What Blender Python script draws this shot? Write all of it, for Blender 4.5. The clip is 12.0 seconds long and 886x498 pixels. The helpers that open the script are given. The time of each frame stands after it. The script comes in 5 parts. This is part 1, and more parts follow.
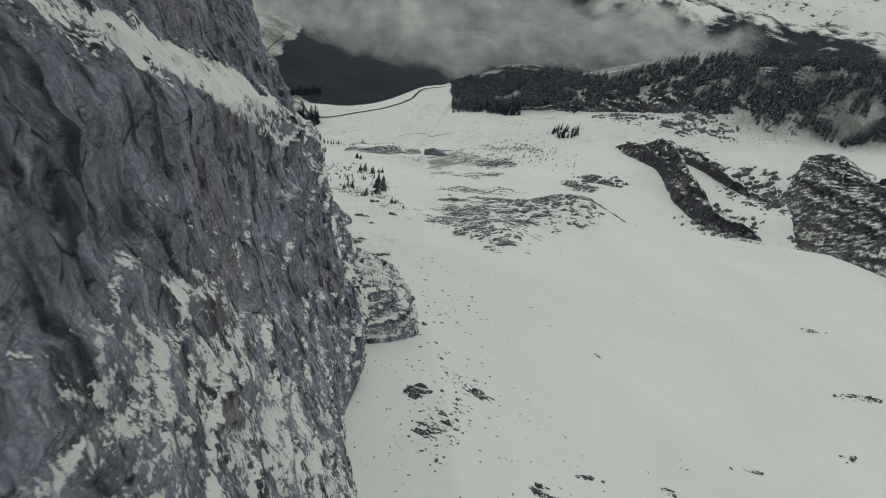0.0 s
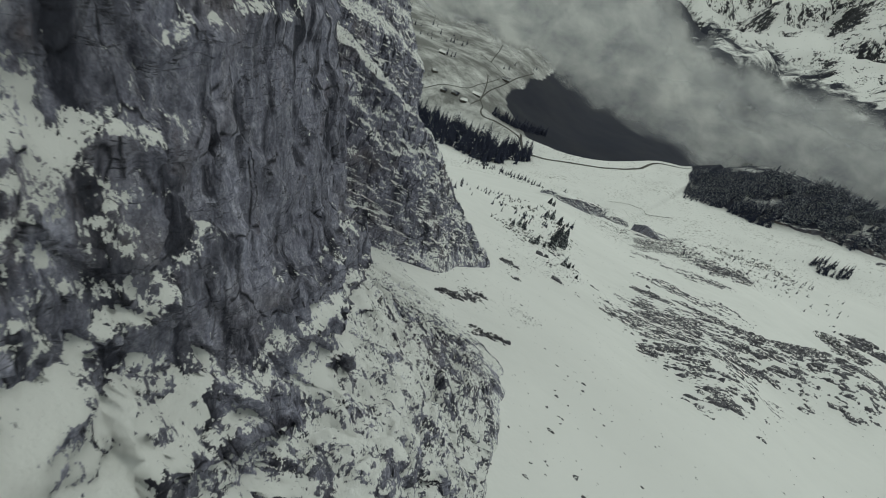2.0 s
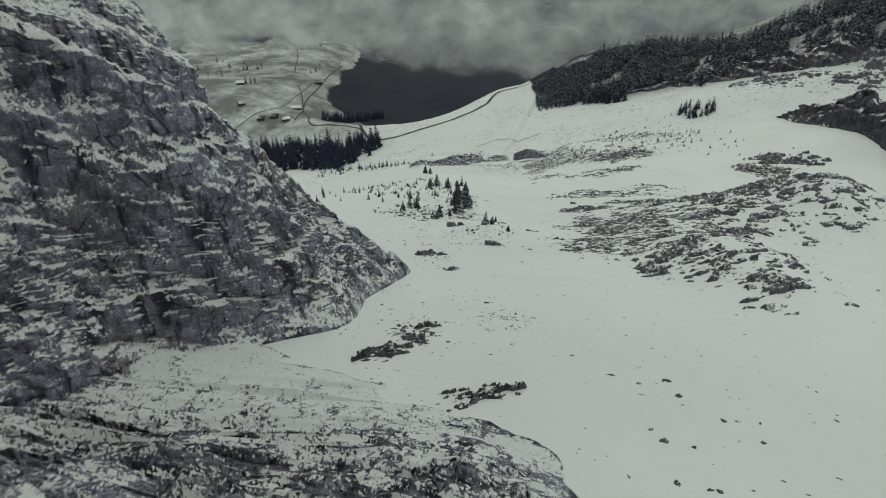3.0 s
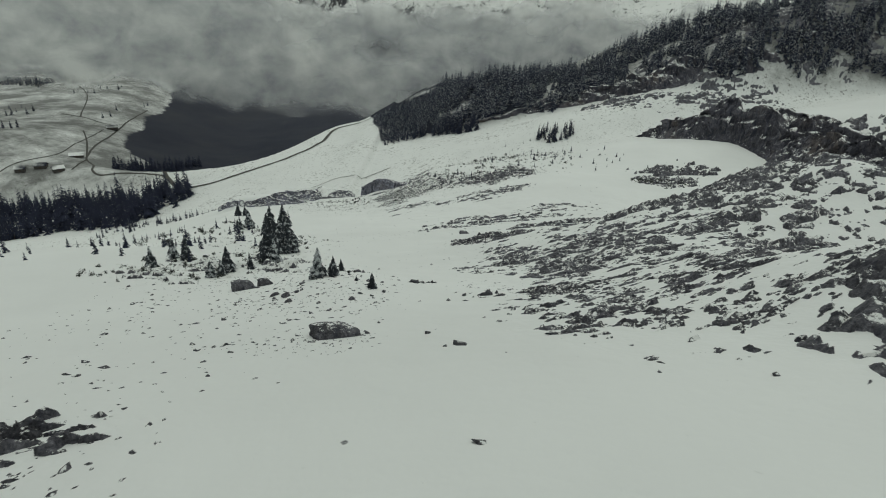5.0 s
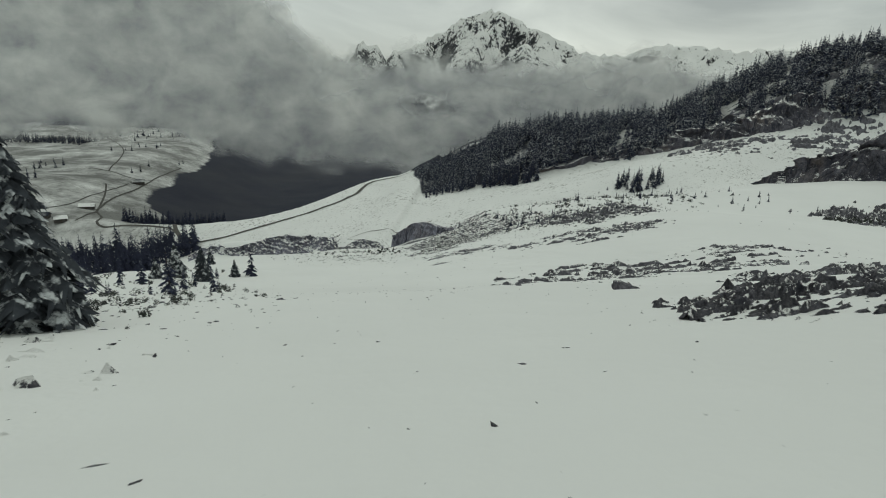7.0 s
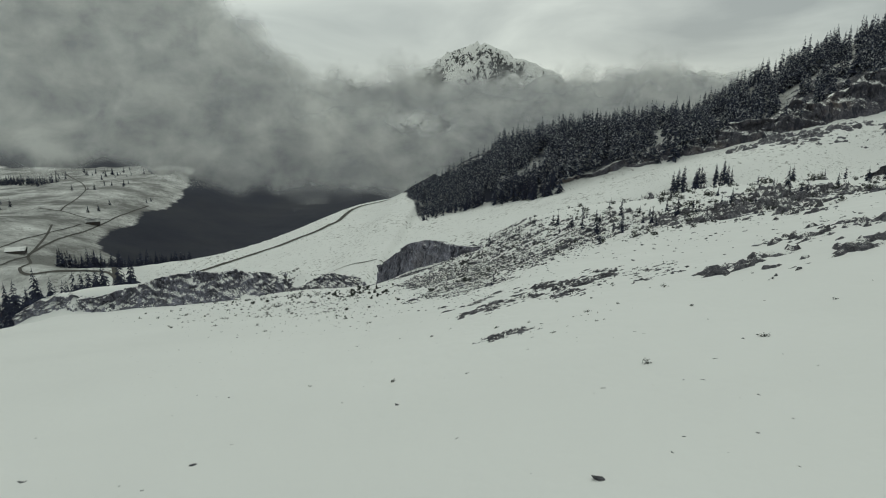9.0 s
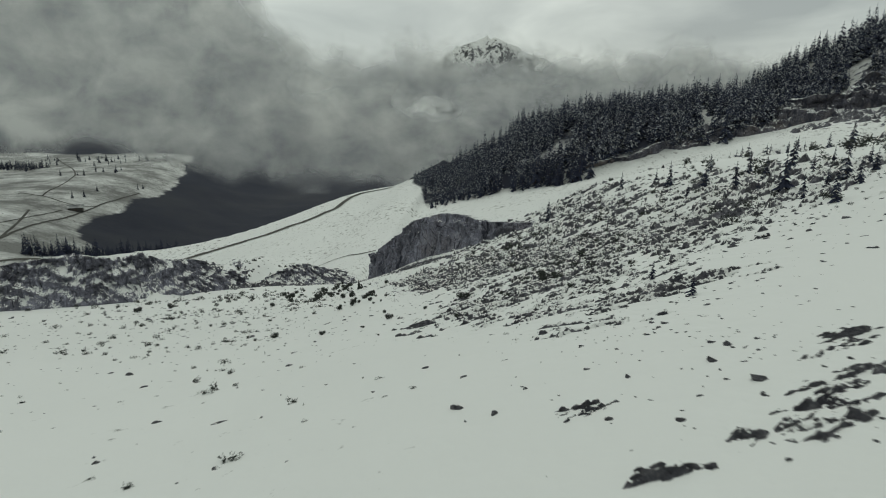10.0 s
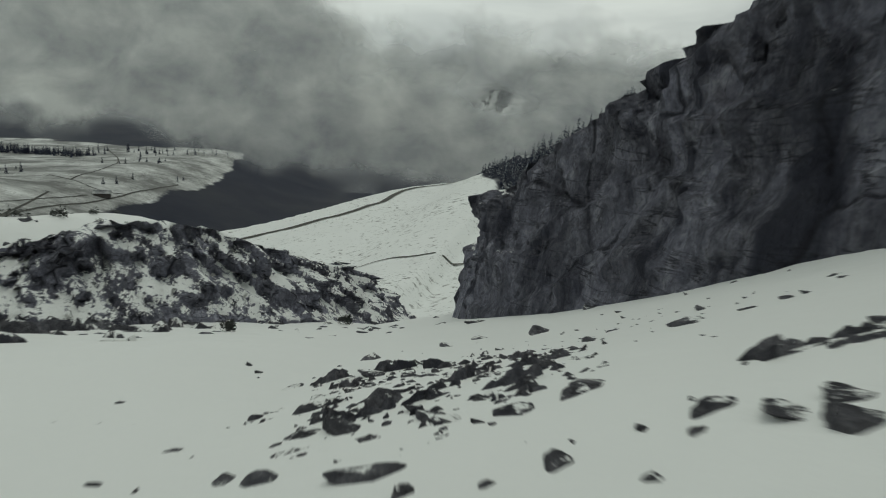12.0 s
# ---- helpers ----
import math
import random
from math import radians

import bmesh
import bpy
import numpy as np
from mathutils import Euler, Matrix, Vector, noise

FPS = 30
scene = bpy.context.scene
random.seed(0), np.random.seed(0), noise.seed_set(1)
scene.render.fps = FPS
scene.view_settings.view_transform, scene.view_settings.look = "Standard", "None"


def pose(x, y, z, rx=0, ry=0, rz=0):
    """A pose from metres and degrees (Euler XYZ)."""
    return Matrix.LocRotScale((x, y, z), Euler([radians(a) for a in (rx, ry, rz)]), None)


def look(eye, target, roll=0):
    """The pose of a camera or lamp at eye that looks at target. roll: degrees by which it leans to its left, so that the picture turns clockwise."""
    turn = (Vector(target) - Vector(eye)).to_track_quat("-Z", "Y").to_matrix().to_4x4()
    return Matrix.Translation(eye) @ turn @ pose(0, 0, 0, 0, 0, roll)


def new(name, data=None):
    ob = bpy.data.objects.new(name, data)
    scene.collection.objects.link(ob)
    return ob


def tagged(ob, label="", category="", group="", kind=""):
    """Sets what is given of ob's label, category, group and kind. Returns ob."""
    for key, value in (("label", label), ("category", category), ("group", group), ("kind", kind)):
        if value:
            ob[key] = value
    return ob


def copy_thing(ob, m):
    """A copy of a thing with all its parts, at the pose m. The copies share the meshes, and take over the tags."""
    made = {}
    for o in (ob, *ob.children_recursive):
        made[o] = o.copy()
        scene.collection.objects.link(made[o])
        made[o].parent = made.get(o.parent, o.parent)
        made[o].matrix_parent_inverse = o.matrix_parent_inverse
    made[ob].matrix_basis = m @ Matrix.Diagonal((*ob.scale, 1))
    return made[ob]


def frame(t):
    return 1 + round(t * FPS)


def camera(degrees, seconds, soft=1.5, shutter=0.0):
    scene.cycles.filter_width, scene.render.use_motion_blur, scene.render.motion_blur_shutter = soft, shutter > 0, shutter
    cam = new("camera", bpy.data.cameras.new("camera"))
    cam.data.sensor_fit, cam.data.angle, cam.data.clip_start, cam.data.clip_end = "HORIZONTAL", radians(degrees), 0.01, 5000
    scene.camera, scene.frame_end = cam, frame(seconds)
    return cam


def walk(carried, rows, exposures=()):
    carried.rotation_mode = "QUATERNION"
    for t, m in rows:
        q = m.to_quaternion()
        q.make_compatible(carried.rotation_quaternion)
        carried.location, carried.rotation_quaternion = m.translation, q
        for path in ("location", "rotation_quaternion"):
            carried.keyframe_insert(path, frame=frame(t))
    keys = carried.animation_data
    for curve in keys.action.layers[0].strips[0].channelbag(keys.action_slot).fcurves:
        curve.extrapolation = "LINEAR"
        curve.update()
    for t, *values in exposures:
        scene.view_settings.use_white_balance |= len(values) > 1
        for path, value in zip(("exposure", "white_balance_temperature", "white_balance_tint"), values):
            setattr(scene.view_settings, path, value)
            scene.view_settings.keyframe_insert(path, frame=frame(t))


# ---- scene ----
cam = camera(79.0, 12.0, soft=1.0, shutter=0.06)
METRES, EYE, TILT, LEAN, TURN = 420.0, 200.0, -32.0, -10.0, 0.0
ROWS = [
    (0.0, 0.0, 0.0, 0.0, 0.0, 0.0, -0.0),
    (0.5, 0.0035, 0.0378, 0.0013, 1.88, 2.25, 0.42),
    (1.0, 0.0044, 0.08, 0.0042, 3.93, 4.72, -2.83),
    (1.5, 0.0023, 0.1202, 0.0074, 11.04, 3.71, -13.22),
    (2.0, -0.0052, 0.1646, 0.0113, 18.46, 2.17, -22.85),
    (2.5, -0.0179, 0.2078, 0.0148, 17.8, 2.62, -14.12),
    (3.0, -0.0322, 0.2513, 0.0174, 9.08, 3.46, 5.72),
    (3.5, -0.0423, 0.294, 0.0196, -4.07, 3.68, 22.76),
    (5.5, -0.0367, 0.4647, 0.038, -5.2, 7.81, 10.37),
    (6.0, -0.0353, 0.5076, 0.0436, -4.33, 9.09, 10.08),
    (6.5, -0.0347, 0.5468, 0.0491, -3.57, 10.21, 10.13),
    (7.0, -0.0332, 0.5885, 0.0556, -2.33, 15.19, 10.41),
    (7.5, -0.0328, 0.6267, 0.0653, -1.89, 18.33, 10.34),
    (9.5, -0.0275, 0.7813, 0.1103, -2.15, 18.8, 13.45),
    (10.0, -0.0263, 0.8221, 0.1215, -1.86, 18.58, 11.87),
    (10.5, -0.0256, 0.8587, 0.1311, -1.38, 19.36, 5.71),
    (11.0, -0.0268, 0.8996, 0.143, 1.78, 20.61, -6.59),
    (11.5, -0.0314, 0.9357, 0.1557, 5.64, 21.14, -8.53),
    (12.0, -0.0377, 0.9731, 0.1685, 1.69, 21.12, 6.67),
]
walk(cam, [(t, pose(0, 0, EYE, TILT, LEAN, TURN) @ pose(METRES * x, METRES * y, METRES * z, 90 + pitch, roll, yaw)) for t, x, y, z, yaw, pitch, roll in ROWS],
     [(0.0, 0.09), (9.5, 0.07), (10.5, 0.07), (11.0, -0.08), (11.5, -0.1), (12.0, 0.0)])

# ---- sky and light ----
world = bpy.data.worlds.new("overcast_sky")
scene.world = world
world.use_nodes = True
wn, wl = world.node_tree.nodes, world.node_tree.links
wn.clear()
sky = wn.new("ShaderNodeTexSky")
sky.sky_type, sky.sun_disc, sky.sun_elevation, sky.sun_rotation = "NISHITA", False, radians(38), radians(25)
coord = wn.new("ShaderNodeTexCoord")
swirl = wn.new("ShaderNodeTexNoise")
swirl.inputs["Scale"].default_value, swirl.inputs["Detail"].default_value, swirl.inputs["Distortion"].default_value = 2.2, 7.0, 0.6
stretch = wn.new("ShaderNodeMapping")
stretch.inputs["Scale"].default_value = (1.0, 1.0, 3.2)
tone = wn.new("ShaderNodeValToRGB")
tone.color_ramp.elements[0].position, tone.color_ramp.elements[0].color = 0.30, (0.31, 0.345, 0.324, 1)
tone.color_ramp.elements[1].position, tone.color_ramp.elements[1].color = 0.72, (0.69, 0.745, 0.675, 1)
clear = wn.new("ShaderNodeBackground")
clear.inputs["Strength"].default_value = 0.08
grey = wn.new("ShaderNodeBackground")
grey.inputs["Strength"].default_value = 1.0
veil = wn.new("ShaderNodeMixShader")
veil.inputs[0].default_value = 0.9
out = wn.new("ShaderNodeOutputWorld")
wl.new(coord.outputs["Generated"], stretch.inputs["Vector"])
wl.new(stretch.outputs["Vector"], swirl.inputs["Vector"])
wl.new(swirl.outputs["Fac"], tone.inputs["Fac"])
wl.new(tone.outputs["Color"], grey.inputs["Color"])
wl.new(sky.outputs["Color"], clear.inputs["Color"])
wl.new(clear.outputs[0], veil.inputs[1])
wl.new(grey.outputs[0], veil.inputs[2])
wl.new(veil.outputs[0], out.inputs["Surface"])
sun = new("sun", bpy.data.lights.new("sun", "SUN"))
sun.data.energy, sun.data.angle, sun.data.color = 0.4, radians(20), (0.94, 0.97, 0.86)
sun.matrix_world = look((60, 300, 420), (0, 200, 60))

# ---- shape of the land ----
def curve(v, knots):
    """A smooth curve through knots (place, value), for arrays."""
    k = np.array(knots, float)
    x, y = k[:, 0], k[:, 1]
    m = np.gradient(y, x)
    v = np.clip(v, x[0], x[-1])
    i = np.clip(np.searchsorted(x, v, side="right") - 1, 0, len(x) - 2)
    h = x[i + 1] - x[i]
    t = (v - x[i]) / h
    return ((2 * t**3 - 3 * t**2 + 1) * y[i] + (t**3 - 2 * t**2 + t) * h * m[i]
            + (3 * t**2 - 2 * t**3) * y[i + 1] + (t**3 - t**2) * h * m[i + 1])


def step(a, b, v):
    t = np.clip((v - a) / (b - a), 0, 1)
    return t * t * (3 - 2 * t)


def hash3(i, j, k, seed):
    n = (i.astype(np.int64) * 374761393 + j.astype(np.int64) * 668265263 + k.astype(np.int64) * 2147483647 + seed * 974634777) & 0xFFFFFFFF
    n = ((n ^ (n >> 13)) * 1274126177) & 0xFFFFFFFF
    n = ((n ^ (n >> 16)) * 2246822519) & 0xFFFFFFFF
    return ((n ^ (n >> 15)) & 0xFFFFFF) / float(0xFFFFFF)


def value_noise(x, y, z, seed=0):
    """Smooth noise in -1..1, for arrays."""
    x, y, z = np.broadcast_arrays(np.asarray(x, float), np.asarray(y, float), np.asarray(z, float))
    i, j, k = np.floor(x), np.floor(y), np.floor(z)
    u, v, w = x - i, y - j, z - k
    u, v, w = u * u * (3 - 2 * u), v * v * (3 - 2 * v), w * w * (3 - 2 * w)
    total = 0.0
    for a in (0, 1):
        for b in (0, 1):
            for c in (0, 1):
                total = total + hash3(i + a, j + b, k + c, seed) * (u if a else 1 - u) * (v if b else 1 - v) * (w if c else 1 - w)
    return total * 2 - 1


def fbm(x, y, z=0.0, octaves=4, seed=0, gain=0.5):
    total, amp = 0.0, 1.0
    for o in range(octaves):
        total = total + amp * value_noise(np.asarray(x) * 2**o, np.asarray(y) * 2**o, np.asarray(z) * 2**o, seed + o)
        amp *= gain
    return total


def cells(x, y, z, seed=0):
    """Nearest of scattered points: how clearly it is nearest, a random value of its cell, and a random tilt across it: facets and blocks."""
    x, y, z = np.broadcast_arrays(np.asarray(x, float), np.asarray(y, float), np.asarray(z, float))
    i, j, k = np.floor(x), np.floor(y), np.floor(z)
    best, second, tag, tilt = np.full(x.shape, 9.0), np.full(x.shape, 9.0), np.zeros(x.shape), np.zeros(x.shape)
    for a in (-1, 0, 1):
        for b in (-1, 0, 1):
            for c in (-1, 0, 1):
                p, q, r = i + a, j + b, k + c
                g, h, w = hash3(p, q, r, seed), hash3(p, q, r, seed + 1), hash3(p, q, r, seed + 2)
                dx, dy, dz = p + g - x, q + h - y, r + w - z
                d = dx * dx + dy * dy + dz * dz
                near = d < best
                second = np.where(near, best, np.minimum(second, d))
                v = hash3(p, q, r, seed + 3)
                tag = np.where(near, v, tag)
                tilt = np.where(near, dx * (2 * w - 1) + dy * (2 * v - 1) + dz * (2 * g - 1), tilt)
                best = np.where(near, d, best)
    return np.sqrt(second) - np.sqrt(best), tag - 0.5, tilt


MIDLINE = [(-400, 330), (-100, 213), (0, 165), (40, 149), (75, 132.5), (103, 124), (137, 115), (160, 106), (186, 96.5), (204, 90), (226, 83.5),
           (260, 74), (282, 66.5), (320, 57), (351, 49.3), (375, 43.8), (394, 39), (404, 35.8), (417, 31), (440, 22), (470, 17), (505, 15), (580, 20),
           (650, 23.5), (720, 26), (1000, 22), (1500, 40), (2200, 90), (3000, 120), (5000, 120)]
BRINK = [(-400, 640), (-150, 600), (-105, 588), (-60, 586), (-30, 598), (-10, 620), (5, 642), (40, 662), (400, 690)]
CROSS = [(-400, -0.2), (75, -0.22), (103, -0.13), (150, -0.1), (190, -0.03), (220, 0.0), (245, 0.02), (275, 0.03), (318, 0.15), (345, 0.2), (385, 0.28), (430, 0.23), (462, 0.215), (500, 0.3), (545, 0.245), (600, 0.2), (660, 0.12), (800, 0.0), (5000, 0.0)]
LEFT_FALL = [(-400, 0.0), (170, 0.0), (220, 0.0), (320, 0.03), (400, 0.02), (430, 0.0), (445, 0.06), (480, 0.16), (500, 0.18), (571, 0.21), (634, 0.1), (800, 0.1), (1000, 0.06), (5000, 0.0)]


def land(x, y):
    """Height of the ground, without stones."""
    x, y = np.broadcast_arrays(np.asarray(x, float), np.asarray(y, float))
    right, left = np.maximum(x - 10, 0), np.maximum(10 - x, 0)
    z = curve(y, MIDLINE) + curve(y, CROSS) * 420 * np.tanh(right / 420)
    z = z - curve(y, LEFT_FALL) * 300 * np.tanh(left / 300)
    # the slope above the gap ends in a crest; behind it a shelf runs to the crags
    over = np.maximum(x - 70 + fbm(y / 40, 7.3, 0, 2, 31) * 6, 0)
    over = 130 * np.tanh(over / 130)
    z = z - 0.25 * over * over / (over + 14) * step(225, 350, y) * step(448, 385, y)
    # wooded hill beyond the gap
    n = (x - 36) * 0.30 + (y - 560) * 0.954
    z = z + np.tanh(np.maximum(n, 0) / 40) * (25 * step(34, 115, x) * (1 - 0.4 * step(140, 220, x)) + 0.34 * np.clip(x - 190, 0, 95)) * step(900, 700, y)
    # low rise left of the gap, behind its rock band; the ground sinks away further left
    behind = np.minimum((x + 10) * -0.967 + (y - 381) * 0.253, (x + 10) * -0.18 + (y - 381) * 0.98)
    z = z + 4.0 * step(-0.5, 4, behind) * step(34, 12, behind) * step(-52, -34, x)
    z = z - 0.28 * np.maximum(-38 - x, 0) * step(270, 340, y) * step(480, 425, y)
    z = z + 4.6 * np.exp(-(((x - 0) / 6.5) ** 2) - ((y - 414) / 8) ** 2)
    z = z - 0.5 * np.exp(-(((x - 17) / 6) ** 2) - ((y - 398) / 8) ** 2) + 0.5 * np.exp(-(((x - 20) / 4) ** 2) - ((y - 388) / 6) ** 2)
    # rocky swell above the gap
    z = z + 3.4 * np.exp(-(((x - 44) / 15) ** 2) - ((y - 382) / 20) ** 2)
    # the meadow breaks off into the valley
    z = z - 56 * np.tanh(np.maximum(y - curve(x, BRINK), 0) / 60) * step(-290, -95, x)
    # knoll with small spruces
    z = z + 1.7 * np.exp(-(((x + 1) / 6) ** 2) - ((y - 210) / 9) ** 2)
    # rib of slabs
    z = z + 7.0 * np.exp(-(((x - 41) / 14) ** 2) - ((y - 180) / 26) ** 2) + 6.0 * np.exp(-(((x - 52) / 22) ** 2) - ((y - 228) / 20) ** 2) + 13.5 * np.exp(-(((x - 86) / 24) ** 2) - ((y - 236) / 20) ** 2)
    z = z + fbm(x / 60, y / 60, 0, 3, 5) * 1.0 + fbm(x / 9, y / 9, 0, 3, 9) * 0.2
    return z


# the rock wall beside the flight: four masses, the outermost counts
WALL_FOOT = [(-60, 9), (0, 3), (37, -3), (60, -2), (70, -2.5), (80, -4.5), (88, -7), (95, -8.5), (130, -9)]
WALL_BACK = [(0, 0), (10, 0.5), (17, 3.5), (25, 6.5), (33, 9), (37, 10), (40, 13.4), (43, 14.6), (47, 17), (60, 21), (100, 30)]
PROW_FOOT = [(-60, 0), (66, 0), (72, 4), (78, 6.8), (90, 6.5), (100, 5), (108, 3.5), (114, 2), (118, 0), (122, -6), (128, -20), (140, -40)]
PROW_BACK = [(0, 0), (3, 1.4), (6, 3.0), (8, 4.6), (9.5, 6.3), (10.4, 8.6), (11.4, 12), (13, 22), (100, 60)]
PROW_TALL = [(-60, 1), (80, 1.2), (92, 1.12), (98, 0.86), (106, 0.5), (113, 0.25), (118, 0.08), (121, 0.07), (125, 0.07), (200, 0.07)]
SPUR_FOOT = [(95, -40), (116, -34.4), (120, -32.7), (126, -30.2), (130.5, -23.8), (134, -19.1), (145, -17.6), (158, -15.6), (163, -15), (166, -16), (175, -24), (320, -150)]
TERRACE = [(60, -5), (70, -3), (84, -5.5), (92, -8.5), (98, -14), (106, -24), (112, -40), (120, -60), (200, -90)]
FOOT = [(-60, 9), (0, 3), (37, -3), (60, -2), (72, 3), (78, 6.5), (100, 5), (108, 3.5), (114, 2), (118, 0), (122, -12), (126, -28), (130.5, -23.8), (134, -19.1), (145, -17.6), (158, -15.6), (163, -15), (166, -16), (175, -24), (320, -150)]


def wall_x(y, h):
    """How far out the left rock wall stands, h metres above its foot."""
    wall = curve(y, WALL_FOOT) - curve(h, WALL_BACK) - 45 * step(89, 94, y) + 2.0 * np.maximum(1 - h / 20, 0) * step(0, 12, y) * step(40, 24, y) + 1.8 * step(20.6, 19.4, h) * step(75, 80, y) * step(95, 91, y)
    prow = curve(y, PROW_FOOT) - curve(h / curve(y, PROW_TALL), PROW_BACK) - 16 * step(80, 56, y) - 40 * step(56, 46, y)
    terrace = curve(y, TERRACE) - 0.3 * np.maximum(h - 10, 0) - 30 * step(13.2, 15.2, h) - 40 * step(70, 62, y)
    spur = curve(y, SPUR_FOOT) - 0.5 * h - 1.7 * np.maximum(y - (163 - 1.2 * h), 0)
    return np.maximum(np.maximum(wall, prow), np.maximum(terrace, spur))


def mesh_grid(name, P, material, smooth=False):
    """One mesh from an array of points, rows by columns."""
    n, m = P.shape[:2]
    me = bpy.data.meshes.new(name)
    idx = np.arange(n * m).reshape(n, m)
    quads = np.stack((idx[:-1, :-1], idx[1:, :-1], idx[1:, 1:], idx[:-1, 1:]), -1).reshape(-1, 4)
    me.vertices.add(n * m)
    me.vertices.foreach_set("co", P.reshape(-1).astype(np.float32))
    me.loops.add(quads.size)
    me.loops.foreach_set("vertex_index", quads.reshape(-1).astype(np.int32))
    me.polygons.add(len(quads))
    me.polygons.foreach_set("loop_start", np.arange(0, quads.size, 4, dtype=np.int32))
    me.polygons.foreach_set("loop_total", np.full(len(quads), 4, np.int32))
    me.materials.append(material)
    me.update(calc_edges=True)
    me.validate()
    if smooth:
        me.polygons.foreach_set("use_smooth", np.ones(len(quads), bool))
    return new(name, me), quads

# ---- materials ----
def node(nodes, kind, **values):
    """A shader node with its inputs set by name."""
    n = nodes.new(kind)
    for key, value in values.items():
        n.inputs[key.replace("_", " ")].default_value = value
    return n


def ramp(nodes, *stops):
    n = nodes.new("ShaderNodeValToRGB")
    e = n.color_ramp.elements
    while len(e) < len(stops):
        e.new(0.5)
    for el, (p, c) in zip(e, stops):
        el.position, el.color = p, (*c, 1)
    return n


def maths(nodes, links, op, a, b, clamp=False):
    n = nodes.new("ShaderNodeMath")
    n.operation, n.use_clamp = op, clamp
    for i, v in enumerate((a, b)):
        if isinstance(v, (int, float)):
            n.inputs[i].default_value = v
        else:
            links.new(v, n.inputs[i])
    return n.outputs[0]


def blend(nodes, links, fac, a, b, mode="MIX"):
    n = nodes.new("ShaderNodeMix")
    n.data_type, n.blend_type = "RGBA", mode
    for sock, v in ((n.inputs[0], fac), (n.inputs[6], a), (n.inputs[7], b)):
        if isinstance(v, (int, float)):
            sock.default_value = v
        elif isinstance(v, tuple):
            sock.default_value = (*v, 1)
        else:
            links.new(v, sock)
    return n.outputs[2]


def material(name):
    m = bpy.data.materials.new(name)
    m.use_nodes = True
    return m, m.node_tree.nodes, m.node_tree.links, m.node_tree.nodes["Principled BSDF"]


def plain(name, colour, rough=0.9, spread=0.25, scale=3.0):
    """A matt surface with mottling at two scales and a fine grain."""
    m, n, l, b = material(name)
    pos = n.new("ShaderNodeNewGeometry")
    big, fine = node(n, "ShaderNodeTexNoise", Scale=scale, Detail=4.0), node(n, "ShaderNodeTexNoise", Scale=scale * 9, Detail=3.0)
    l.new(pos.outputs["Position"], big.inputs["Vector"])
    l.new(pos.outputs["Position"], fine.inputs["Vector"])
    v = maths(n, l, "ADD", maths(n, l, "MULTIPLY", big.outputs["Fac"], 0.65), maths(n, l, "MULTIPLY", fine.outputs["Fac"], 0.35))
    dark_c, light_c = tuple(c * (1 - spread) for c in colour), tuple(min(1, c * (1 + spread)) for c in colour)
    r = ramp(n, (0.3, dark_c), (0.7, light_c))
    l.new(v, r.inputs["Fac"])
    l.new(r.outputs["Color"], b.inputs["Base Color"])
    b.inputs["Roughness"].default_value = rough
    bump = node(n, "ShaderNodeBump", Strength=0.25, Distance=0.05)
    l.new(fine.outputs["Fac"], bump.inputs["Height"])
    l.new(bump.outputs["Normal"], b.inputs["Normal"])
    return m


SNOW = (0.80, 0.815, 0.80)


